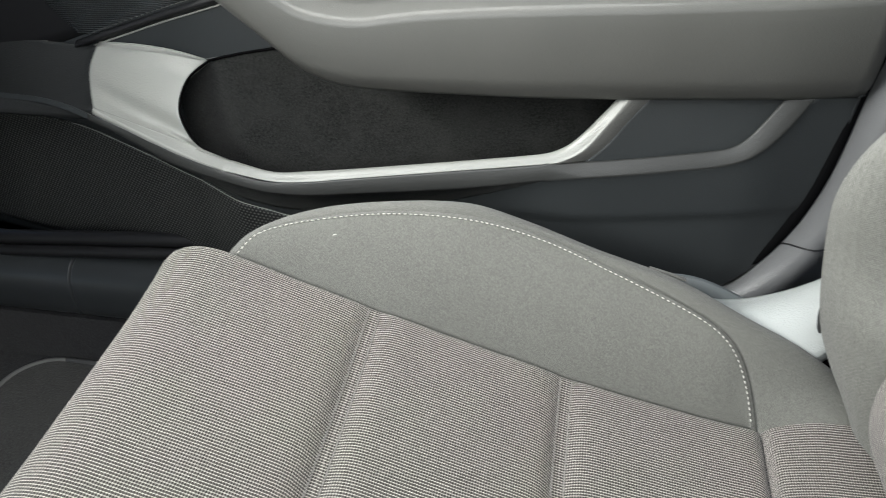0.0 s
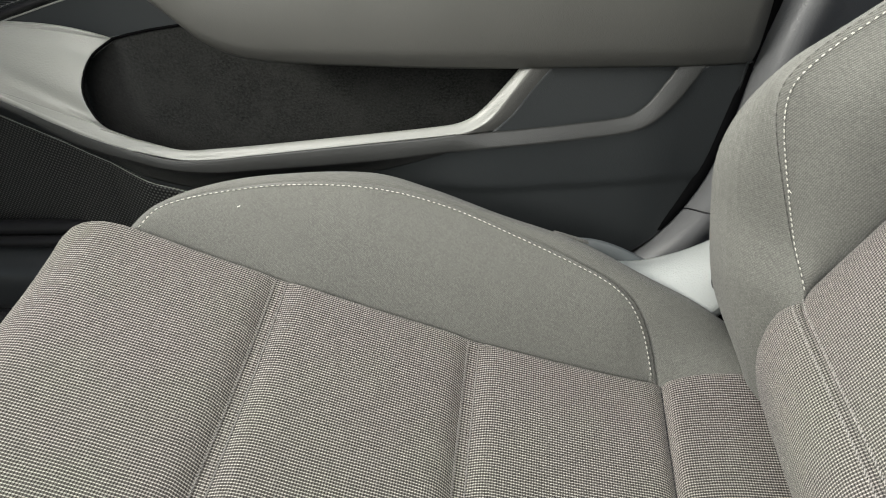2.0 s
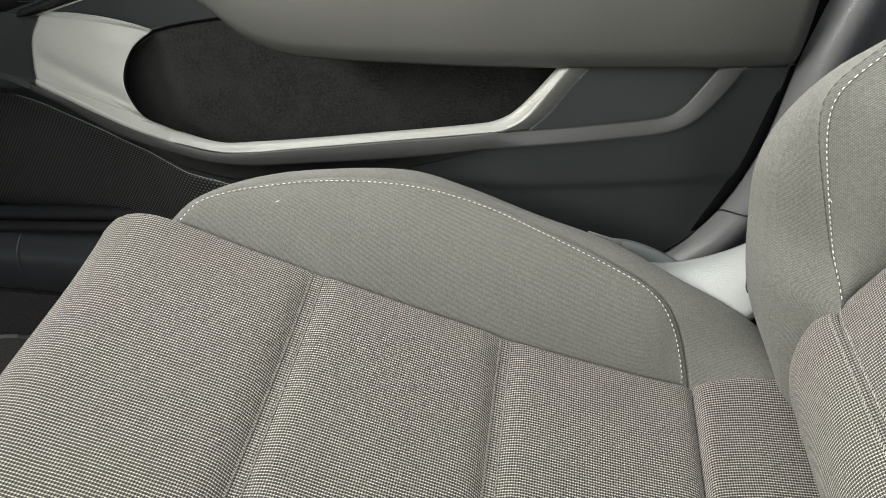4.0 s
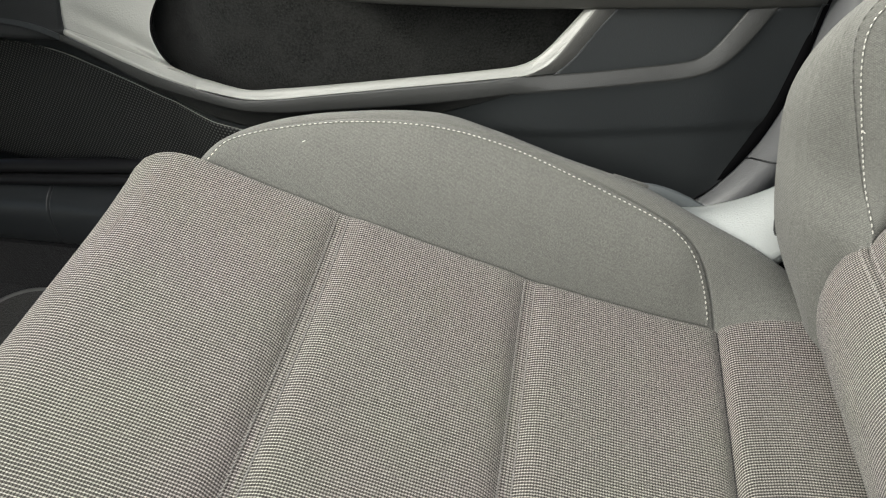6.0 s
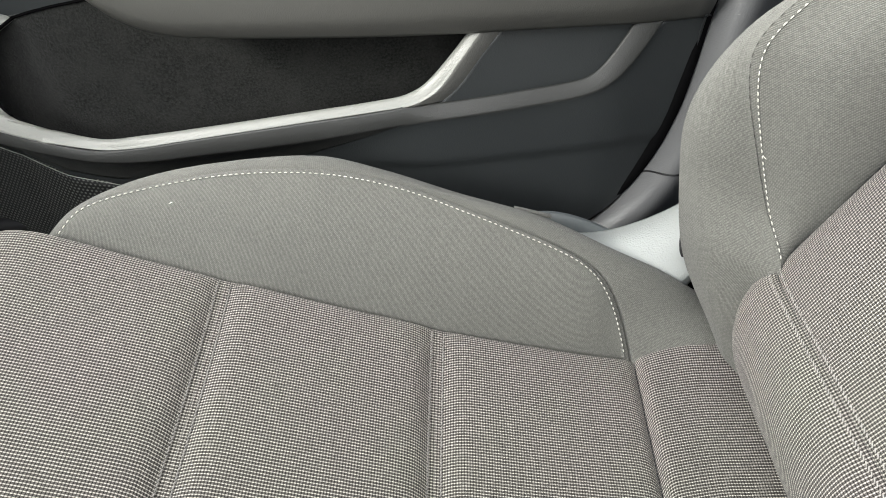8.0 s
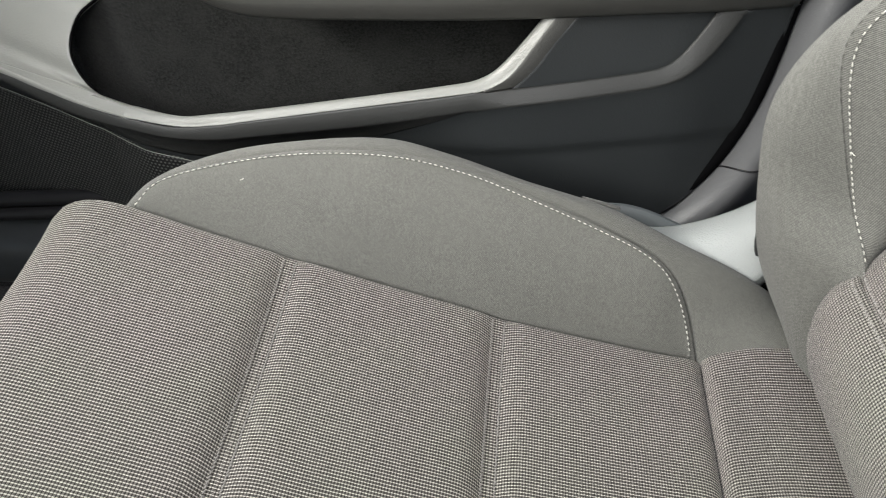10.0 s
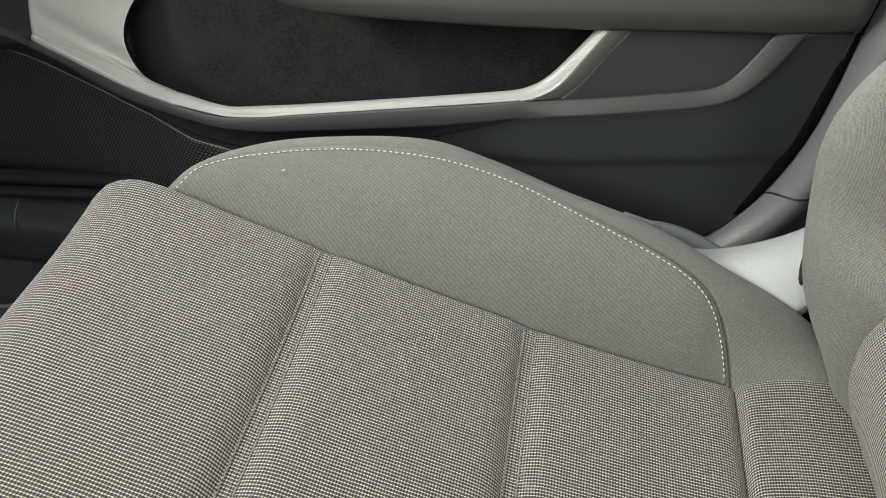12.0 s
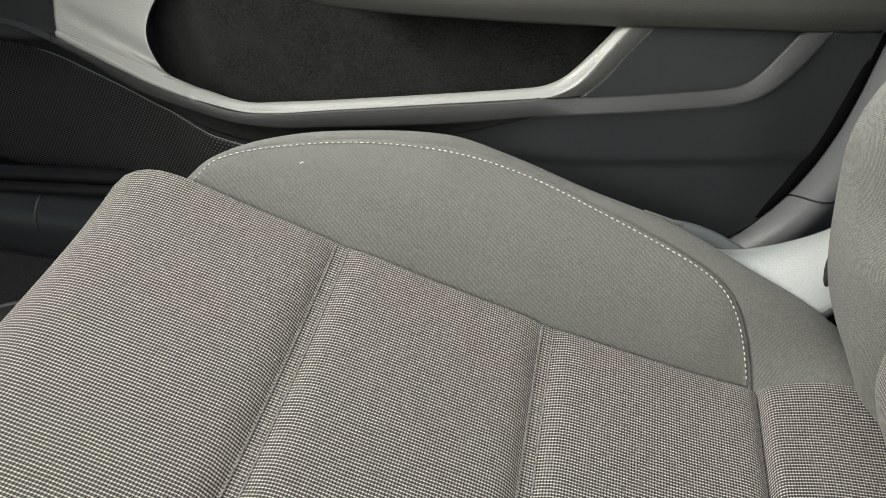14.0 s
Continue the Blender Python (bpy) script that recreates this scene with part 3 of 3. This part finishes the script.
def lower_y(x, z):
    """The lower panel falls back under the ledge, most towards the front, with a shallow crease half way down."""
    deep = 0.026 if x < -0.15 else 0.026 - 0.024 * min((x + 0.15) / 0.16, 1.0)
    deep += 0.014 * min(max((-0.34 - x) / 0.06, 0.0), 1.0)
    d = max(band_low(x) - z, 0.0)
    crease = 0.003 / (1 + math.exp((z - 0.345 - 0.03 * x) / 0.0015)) if x > -0.2 else 0.0
    return ledge_y(x) - 0.0005 + deep * (1 - math.exp(-d / 0.016)) + 0.06 * d + crease


def lower_point(x, v):
    lo, hi = rear_low(x), band_low(x)
    z = lo + (hi - lo) * v
    return (x, lower_y(x, z), z)


door_x = steps(-0.90, 0.10, 60) + steps(0.112, 0.258, 40)
shell("lower_panel", lower_point, door_x, steps(0, 1, 40), DOOR, door, 0.006, "dark grey moulded lower panel")

# rim of the pocket: grained band below, rounded lip on top paled by painted light, falling into the pocket behind
RIM_OUT = [(-0.523, 0.744, 0.409), (-0.454, 0.722, 0.3955), (-0.400, 0.702, 0.3865), (-0.339, 0.683, 0.379), (-0.289, 0.684, 0.3695), (-0.250, 0.682, 0.3725), (-0.214, 0.682, 0.378), (-0.098, 0.683, 0.395),
           (-0.020, 0.6835, 0.4065), (0.004, 0.6835, 0.411), (0.024, 0.685, 0.423), (0.046, 0.687, 0.452), (0.066, 0.690, 0.480)]
RIM_IN = [(-0.523, 0.756, 0.404), (-0.447, 0.736, 0.400), (-0.397, 0.720, 0.391), (-0.336, 0.699, 0.3825), (-0.286, 0.693, 0.3745), (-0.250, 0.692, 0.3785), (-0.213, 0.692, 0.3825), (-0.098, 0.693, 0.3985),
          (-0.022, 0.693, 0.4105), (-0.002, 0.693, 0.4165), (0.014, 0.693, 0.427), (0.036, 0.696, 0.451), (0.056, 0.699, 0.476)]


def rim_drop(x):
    """How far the lip reaches down in front of the band: most beside the end block."""
    f = min(max((-0.29 - x) / 0.07, 0.0), 1.0)
    return 0.0018 + 0.0012 * f * f * (3 - 2 * f)


def rim_point(s, w):
    a, b = spline(RIM_OUT[3:], s), spline(RIM_IN[3:], s)
    if w < 0:
        return a + np.array((0, 0.0016 * w * w - 0.0003, rim_drop(a[0]) * w))
    if w <= 1:
        return a + (b - a) * w + np.array((0, 0, 0.0048 * math.sin(math.pi * w)))
    return b + np.array((0.0, 0.003 * min(1, 4 * (w - 1)) + 0.042 * (w - 1), -0.04 * (w - 1)))


# block at the front end of the pocket, paled by painted light: its face narrows into the rim
PALE_LEFT = [(-0.5205, 0.7470, 0.4120), (-0.528, 0.760, 0.425), (-0.535, 0.780, 0.447), (-0.531, 0.797, 0.466)]
PALE_RIGHT = [(-0.3365, 0.6985, 0.3825), (-0.366, 0.706, 0.387), (-0.391, 0.721, 0.3935), (-0.4045, 0.730, 0.4145), (-0.4065, 0.742, 0.432), (-0.400, 0.757, 0.449), (-0.386, 0.780, 0.460)]
BLOCK_EDGE = [(-0.520, 0.7455, 0.4115), (-0.454, 0.7235, 0.3975), (-0.400, 0.7035, 0.3875), (-0.339, 0.683, 0.379)]


def pale_point(s, w):
    """The face of the end block: s = 0 along the lip, 1 at the cove under the dark panel."""
    a, b = spline(PALE_LEFT, s), spline(PALE_RIGHT, s)
    return a + (b - a) * w + np.array((0, -0.005, 0.005)) * math.sin(math.pi * w) * (0.4 + 0.6 * s)


def lip_point(k, c):
    """The lip, along the end block up to k = 1 and then as the pocket's rim; c = -1 on its front edge, 0 on its inner edge."""
    if k > 1:
        return tuple(rim_point(k - 1, c + 1))
    edge = spline(BLOCK_EDGE, k)
    if c >= -1:
        back = pale_point(0, k)
        return tuple(edge + (back - edge) * (c + 1) + np.array((0, 0, 0.0048 * k**8)) * math.sin(math.pi * (c + 1)))
    d = -1 - c
    t, f = min(d * 1.6, 1.0) * math.pi / 2, k**4
    soft = np.array((0, -0.003 * math.sin(t), -0.003 * (1 - math.cos(t)) - 0.006 * max(d - 0.6, 0)))
    return tuple(edge + soft * (1 - f) + np.array((0, 0.0016 * d * d - 0.0003 * min(1, d * 5), -0.004 * d)) * f)


shell("pocket_rim", lip_point, steps(0, 1, 60) + steps(1.01, 2, 110), [-2, -1.8, -1.65, -1.55, -1.45, -1.36, -1.27, -1.18, -1.09, -1, -0.88, -0.7, -0.5, -0.3, -0.12, 0], RIM_LIT, door, 0.002, "grained plastic pocket rim, paled by light put into its colour")
shell("rim_inside", lambda s, w: tuple(rim_point(s, w)), steps(0, 1, 110), [1, 1.05, 1.15, 1.4, 2.0], RIM_LIT, door, 0.0015, "", (-0.1, 0.95, 0.5))
shell("pocket_end", lambda s, w: tuple(pale_point(s, w)), steps(0, 1, 50), steps(0, 1, 40), RIM_LIT, door, 0.004, "grained end block of the pocket, paled by light put into its colour")


def fillet_point(s, w):
    """Coves the back of the end block up into the dark panel above it."""
    k = 1 - s**4
    return tuple(pale_point(1, s) + k * np.array((0, 0.007 * math.sin(w * math.pi / 2), 0.003 * (1 - math.cos(w * math.pi / 2)))))


shell("end_fillet", fillet_point, steps(0, 1, 24), steps(0, 1, 10), RIM_LIT, door, 0.003)


def band_point(x, w):
    """The grained band under the rim and round the recess panel: from its rounded underside up to its upper edge."""
    if w < 0:
        z = band_low(x) + 0.034 * w * (1 - 0.97 * min(max((x + 0.16) / 0.15, 0.0), 1.0))
        return (x, lower_y(x, z) - 0.0012 * (1 + w) - 0.0004, z)
    lo = np.array((x, ledge_y(x) - 0.0022, band_low(x)))
    hi = np.array((x, *band_top(x)))
    return tuple(lo + (hi - lo) * w + np.array((0, -0.0010 * math.sin(math.pi * w), 0)))


rim_edge = curve_y([(p[0], p[2]) for p in RIM_OUT[:10]])
recess_edge = curve_y([(-0.01, 0.4085), (0.009, 0.4105), (0.110, 0.419), (0.145, 0.4225), (0.160, 0.4265), (0.172, 0.4365), (0.186, 0.456), (0.197, 0.476), (0.21, 0.49)])


def band_top(x):
    return ledge_y(x) + 0.0006, rim_edge(x) - rim_drop(x) + 0.0012


BEND_LOW = [(-0.010, 0.3915), (0.010, 0.3945), (0.112, 0.404), (0.150, 0.4085), (0.170, 0.4145), (0.185, 0.4255), (0.200, 0.444), (0.217, 0.4715)]
BEND_UP = [(-0.010, 0.4085), (0.009, 0.4095), (0.110, 0.4185), (0.142, 0.4220), (0.158, 0.4260), (0.170, 0.4355), (0.183, 0.454), (0.196, 0.4755)]


def bend_point(s, w):
    (x0, z0), (x1, z1) = spline(BEND_LOW, s), spline(BEND_UP, s)
    f = min(s / 0.15, 1.0)
    x, z = x0 + (x1 - x0) * w, z0 + (z1 - z0) * w
    return (x, ledge_y(x) - 0.0022 + w * (0.0024 + 0.0055 * f) - 0.001 * math.sin(math.pi * w), z - 0.002 * f * w)


def trim_point(k, w):
    """One band: under the rim up to k = 1, then round the recess panel."""
    if k <= 1:
        return band_point(-0.526 + 0.516 * k, w)
    x, y, z = bend_point(k - 1, max(w, 0))
    return (x, y - 0.0002 * min(w, 0), z + 0.0010 * min(w, 0))


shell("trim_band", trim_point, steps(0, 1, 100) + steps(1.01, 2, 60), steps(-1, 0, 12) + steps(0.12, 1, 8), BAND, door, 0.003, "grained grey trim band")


def ridge_point(s, w):
    a = spline([(0.002, 0.6835, 0.4085), (0.024, 0.6848, 0.4225), (0.046, 0.6868, 0.4515), (0.066, 0.6898, 0.480)], s)
    b = spline([(0.030, 0.695, 0.4075), (0.046, 0.697, 0.422), (0.066, 0.699, 0.450), (0.086, 0.702, 0.474)], s)
    return tuple(a + (b - a) * w + np.array((0, -0.0012 * math.sin(math.pi * w), 0)))


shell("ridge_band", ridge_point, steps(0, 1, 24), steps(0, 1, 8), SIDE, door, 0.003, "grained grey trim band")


ridge_x = curve_y([(0.400, 0.024), (0.4075, 0.031), (0.422, 0.046), (0.450, 0.066), (0.474, 0.086), (0.490, 0.098)])


def recess_point(u, v):
    """Flat panel between the ridge and the bend of the band."""
    lo = recess_edge(0.03 + 0.169 * u) - 0.012
    z = min(lo, 0.478) + (0.492 - min(lo, 0.478)) * v
    left = ridge_x(z) - 0.004
    x = left + (0.203 - left) * u
    return (x, ledge_y(x) + 0.0085, z)


shell("recess_panel", recess_point, steps(0, 1, 40), steps(0, 1, 12), DOOR, door, 0.004, "smooth dark grey inset panel")

def front_point(s, w):
    """Runs forward from the end block's rounded side edge, falling away into the footwell."""
    a = np.array(lip_point(0, -1 + s)) if s < 0 else pale_point(s, 0)
    b = np.array((-0.80, 0.812 - 0.016 * max(-s, 0), 0.402 + 0.085 * max(s, 0) + min(a[2] - 0.4115, 0) * (s < 0)))
    return tuple(a + (b - a) * w + np.array((-0.0015, 0.004, -0.003)) * (1 - math.exp(-w * 40)))


# Darkened by its painted shade; the plastic itself is the door's.
shell("front_panel", front_point, [-2, -1.2, -1, -0.8, -0.65, -0.55, -0.45, -0.36, -0.27, -0.18, -0.09] + steps(0, 1, 16), [0, 0.004, 0.01, 0.02, 0.035] + steps(0.06, 1, 16), FRONT_SHADED, door, 0.004, "plastic front end of the door trim, dark with shade in its colour")
# felt lining of the pocket: back wall, floor and rounded front end
LINE = [(-0.450, 0.799, 0.0), (-0.42, 0.792, 0.0), (-0.385, 0.7825, 0.0), (-0.35, 0.776, 0.0), (-0.20, 0.772, 0.0), (0.10, 0.772, 0.0)]


def lining_top(x):
    return 0.4605 + 0.24 * max(x + 0.388, -0.04) - 0.06 * max(x + 0.34, 0.0)


def lining_point(s, v):
    p = spline(LINE, s)
    top = lining_top(p[0])
    low = 0.312
    return (p[0], p[1], low + (top - low) * v)


shell("pocket_lining", lining_point, steps(0, 1, 50), steps(0, 1, 24), LINING, door, 0.004, "black felt lining")
tube("pocket_gap", [Vector(pale_point(k, 1.0)) + Vector((0.0012, 0.0005, 0)) for k in steps(0.30, 1, 30)] + [Vector((spline(LINE, k)[0], spline(LINE, k)[1] - 0.001, lining_top(spline(LINE, k)[0]))) for k in steps(0.16, 0.62, 24)],
     0.0016, SEAL, door, "dark gap round the felt lining", 6)
box("pocket_floor", (-0.34, 0.735, 0.308), (0.10, 0.772, 0.318), LINING, door, 0.003)

# armrest
arm_low = curve_y([(-0.47, 0.68), (-0.40, 0.625), (-0.35, 0.588), (-0.313, 0.558), (-0.263, 0.517), (-0.240, 0.498), (-0.218, 0.487), (-0.190, 0.4805), (-0.159, 0.4785), (-0.070, 0.477), (0.054, 0.477), (0.260, 0.4735)])
arm_top = curve_y([(-0.47, 0.74), (-0.40, 0.685), (-0.33, 0.620), (-0.28, 0.576), (-0.251, 0.555), (-0.231, 0.5435), (-0.206, 0.537), (-0.175, 0.535), (-0.144, 0.539), (0.001, 0.550), (0.120, 0.553), (0.255, 0.556)])


def arm_lean(x):
    """How far the armrest's face overhangs: more towards its rear end."""
    return 0.006 + 0.012 * min(max((x + 0.12) / 0.3, 0.0), 1.0)


def arm_point(x, w):
    lo, hi, y = arm_low(x), arm_top(x), ledge_y(max(x, -0.33)) - 0.011
    if w < 0:
        return (x, y + 0.011 - 0.07 * w, lo - 0.004 - 0.004 * w)
    if w <= 1:
        bulge = 0.003 * math.sin(math.pi * w)
        rnd = max(0, 1 - w / 0.25) ** 2
        return (x, y - bulge - arm_lean(x) * w + 0.010 * rnd, lo + (hi - lo) * w - 0.004 * rnd)
    d, t = w - 1, min((w - 1) * 2.2, math.pi / 2)
    return (x, y - arm_lean(x) + 0.011 * (1 - math.cos(t)) + 0.044 * max(0, d - 0.7), hi + 0.008 * math.sin(t) + 0.005 * max(0, d - 0.7) - 0.010 * max(0, d - 1.3))


shell("armrest", arm_point, steps(-0.46, -0.12, 50) + steps(-0.10, 0.258, 30), [-1, -0.6, -0.3, -0.1, -0.03, 0, 0.03, 0.06, 0.09, 0.12, 0.16, 0.2, 0.25, 0.32, 0.4, 0.55, 0.7, 0.85, 1.0, 1.1, 1.2, 1.3, 1.4, 1.5, 1.6, 1.7, 1.9, 2.2, 2.3, 2.6, 3.2, 4.2], ARM, door, 0.005, "padded grey armrest")
box("upper_panel", (-0.90, 0.815, 0.455), (0.235, 0.835, 0.76), DOOR, door, 0.006, "dark upper door trim")


def slope_point(x, w):
    f = min(max((-0.34 - x) / 0.13, 0.0), 1.0)
    return (x, 0.780 + 0.024 * f * f * (3 - 2 * f) + 0.004 * w, 0.420 + 0.20 * w)


shell("upper_inset", slope_point, steps(-0.80, 0.20, 28), steps(0, 1, 12), DOOR, door, 0.004, "dark inset panel above the pocket")
def on_inset(x, z):
    return Vector(slope_point(x, (z - 0.420) / 0.20)) + Vector((0, -0.001, 0))


line_z = lambda x: 0.467 + 0.311 * (x + 0.530)
tube("trim_line", [on_inset(x, line_z(x)) for x in steps(-0.538, -0.20, 24)], 0.0010, RIM_LIT, door, "thin pale trim line")
shell("dark_bar", lambda x, w: on_inset(x, line_z(x) + 0.002 + 0.010 * w) + Vector((0, -0.006 * math.sin(math.pi * w), 0)), steps(-0.56, -0.20, 20), steps(0, 1, 7), BLACK, door, 0.004, "black gloss bar")
tube("grille_lip", [on_inset(x, line_z(x) + 0.0145) for x in steps(-0.542, -0.30, 20)], 0.0006, SIDE, door, "thin pale edge line")
tweeter = shell("tweeter_grille", lambda x, w: on_inset(x, (line_z(x) + 0.015) * (1 - w) + 0.60 * w) + Vector((0, 0.0008, 0)), steps(-0.80, -0.25, 24), steps(0, 1, 10), BLACK, door, 0.004, "dark ribbed upper speaker grille")
for k in range(50):
    z = 0.468 + 0.0023 * k
    a, b = max(-0.60, -0.545 - 0.002 * k), (z - 0.478) / 0.330 - 0.536
    if b - a > 0.02:
        tube("rib", [on_inset(x, z) + Vector((0, -0.0008, 0)) for x in steps(a, min(b, -0.25), 6)], 0.0007, DOOR, tweeter)


# speaker mesh with its edge line
grille_top = curve_y([(-0.76, 0.360), (-0.63, 0.366), (-0.567, 0.363), (-0.533, 0.358), (-0.450, 0.342), (-0.358, 0.330), (-0.303, 0.3195), (-0.26, 0.306)])


def grille_point(x, v):
    lo, hi = 0.172 + 0.10 * max(0, x + 0.50), grille_top(x)
    z = lo + (hi - lo) * v
    return (x, lower_y(x, z) - 0.003 - 0.003 * math.sin(math.pi * v), z)


speaker = shell("speaker_grille", grille_point, steps(-0.89, -0.26, 70), steps(0, 1, 24), GRILLE, door, 0.003, "dark perforated speaker mesh")
tube("grille_edge", [Vector(grille_point(x, 1.0)) + Vector((0, -0.0005, 0.001)) for x in steps(-0.60, -0.26, 50)], 0.0005, RIM_LIT, speaker, "thin pale edge line")

# black seal round the door's rear and lower edge
EDGE = [(0.330, 0.740, 0.760), (0.290, 0.735, 0.620), (0.262, 0.731, 0.514), (0.252, 0.729, 0.465), (0.2455, 0.727, 0.420), (0.238, 0.727, 0.380), (0.223, 0.727, 0.336), (0.199, 0.727, 0.294), (0.168, 0.727, 0.266), (0.120, 0.730, 0.246), (0.05, 0.735, 0.234), (-0.20, 0.748, 0.208), (-0.50, 0.780, 0.193), (-0.90, 0.815, 0.186)]
tube("door_seal", [spline(EDGE, s) + np.array((0.0055, 0.004, -0.003)) for s in steps(0, 1, 120)], 0.0065, SEAL, door, "black rubber door seal", 10)

# ---- pillar, sill and floor ----
def edge_frame(s):
    p = spline(EDGE, s)
    t = spline(EDGE, min(s + 0.004, 1.0)) - spline(EDGE, max(s - 0.004, 0.0))
    t /= np.linalg.norm(t)
    out = np.cross(t, (0, 1, 0))
    out /= np.linalg.norm(out)
    if out[0] < 0 and s < 0.4:
        out = -out
    return p, out


def pillar_point(s, w):
    p, out = edge_frame(s)
    prof = spline([(0.010, 0.020), (0.012, 0.002), (0.016, -0.012), (0.024, -0.022), (0.031, -0.024), (0.042, -0.019), (0.068, 0.004), (0.15, 0.066)], w)
    q = p + out * prof[0]
    q[1] += prof[1]
    return tuple(q)


shell("pillar_trim", pillar_point, steps(0.0, 0.48, 80), steps(0, 1, 30), PILLAR, None, 0.003)


def at_height(w, z):
    lo, hi = 0.05, 0.46
    for _ in range(30):
        mid = (lo + hi) / 2
        lo, hi = (mid, hi) if pillar_point(mid, w)[2] > z else (lo, mid)
    return Vector(pillar_point(lo, w))


tube("pillar_joint", [at_height(w, 0.3090 + 0.0155 * (1 - math.exp((0.07 - w) / 0.08))) + Vector((0, -0.0004, 0)) for w in steps(0.07, 0.95, 50)], 0.0009, BLACK, None)


def sill_point(x, w):
    prof = spline([(0.790, 0.196), (0.770, 0.188), (0.752, 0.178), (0.742, 0.164), (0.738, 0.148), (0.738, 0.128), (0.742, 0.108), (0.752, 0.098)], w)
    dip = 0.003 * math.exp(-((x + 0.634) / 0.0015) ** 2)
    return (x, prof[0] + dip, prof[1] - dip)


shell("sill_trim_front", sill_point, steps(-1.0, -0.66, 14) + steps(-0.643, -0.625, 25) + steps(-0.62, 0.10, 20), steps(0, 1, 24), SILL, None, 0.004)
for y, z, r in ((0.772, 0.212, 0.010), (0.764, 0.196, 0.008)):
    tube("sill_seal", [(x, y, z + 0.014 * min(max((x + 0.64) / 0.2, -0.5), 1.2)) for x in steps(-1.0, 0.05, 24)], r, BLACK, None, "", 10)
box("sill_carpet", (-1.0, 0.748, -0.02), (0.3, 0.80, 0.102), FLOOR, None, 0.008)
box("floor", (-1.2, -0.8, -0.03), (1.3, 0.80, 0.012), FLOOR, None, 0.004)
box("kick_panel", (-1.06, 0.55, 0.0), (-0.93, 0.80, 0.75), SEAL, None, 0.02)


def mat_outline(grow):
    pts, cx, r = [], ((-0.685 , 0.675), (-0.685, 0.18), (-0.38, 0.18), (-0.38, 0.675)), 0.06 + grow
    for (x, y), a0 in zip(cx, (90, 180, 270, 0)):
        pts += [(x + r * math.cos(radians(a0 + k * 9)), y + r * math.sin(radians(a0 + k * 9))) for k in range(11)]
    return pts


floor_mat = thing("floor_mat", "dark carpet floor mat with a pale bound edge", "floor mat", (-0.53, 0.42, 0.012))
bm = bmesh.new()
ring = [bm.verts.new((x, y, 0.012)) for x, y in mat_outline(0)]
face = bm.faces.new(ring)
up = bmesh.ops.extrude_face_region(bm, geom=[face])
bmesh.ops.translate(bm, verts=[g for g in up["geom"] if isinstance(g, bmesh.types.BMVert)], vec=(0, 0, 0.008))
bmesh.ops.recalc_face_normals(bm, faces=bm.faces)
me = bpy.data.meshes.new("mat_body")
bm.to_mesh(me)
bm.free()
me.materials.append(MAT)
adopt(new("mat_body", me), floor_mat)
tube("mat_binding", [(x, y, 0.019) for x, y in mat_outline(0.002) + mat_outline(0.002)[:1]], 0.004, PIPING, floor_mat, "pale bound edge")

# plain shell of the cabin, with the window openings left free
box("headliner", (0.45, -0.75, 1.18), (1.2, 0.80, 1.20), HEADLINER, None, 0.004)
# Unseen rails leave an added opening for the overhead fill.
box("roof_rail", (-0.50, 0.50, 1.15), (0.45, 0.80, 1.20), HEADLINER, None, 0.01)
box("roof_rail", (-0.50, -0.80, 1.15), (0.45, -0.45, 1.20), HEADLINER, None, 0.01)
# Dashboard block is out of view, sized to hold lamp light off the footwell.
box("dashboard", (-1.25, -0.8, 0.40), (-0.67, 0.775, 0.80), BLACK, None, 0.03)
box("wall_far_side", (-1.2, -0.86, -0.03), (1.3, -0.80, 0.78), DOOR, None, 0.01)
box("wall_rear", (1.28, -0.8, -0.03), (1.34, 0.80, 0.85), DOOR, None, 0.01)
box("wall_rear_side", (0.42, 0.80, -0.03), (1.3, 0.86, 0.78), DOOR, None, 0.01)
for o in list(scene.collection.objects):
    if o.parent is None and o.type == "MESH":
        o["kind"] = "structure"
STRUCTURE = (("pillar_trim", "dark grey grained plastic pillar trim beside the door", "pillar trim"), ("pillar_joint", "thin dark joint between pillar and sill trim", "joint"),
             ("sill_trim_front", "dark plastic door sill trim with a joint", "sill trim"), ("floor", "dark carpeted car floor", "floor"), ("sill_carpet", "dark carpet along the door sill", "carpet"),
             ("kick_panel", "dark plastic footwell kick panel", "kick panel"), ("headliner", "pale grey cloth car headliner", "ceiling"), ("dashboard", "unseen dark dashboard block, sized to shade the footwell", "dashboard"),
             ("wall_far_side", "dark inner side of the opposite door", "wall"), ("wall_rear", "dark rear end of the cabin", "wall"), ("wall_rear_side", "dark rear side of the cabin", "wall"))
for name, label, category in STRUCTURE:
    tagged(scene.objects[name], label, category)
for o in scene.objects:
    if o.name.startswith("roof_rail"):
        tagged(o, "unseen pale grey cloth roof rail beside an added roof opening", "ceiling")
    if o.name.startswith("sill_seal"):
        tagged(o, "black rubber weather seal along the sill", "seal")
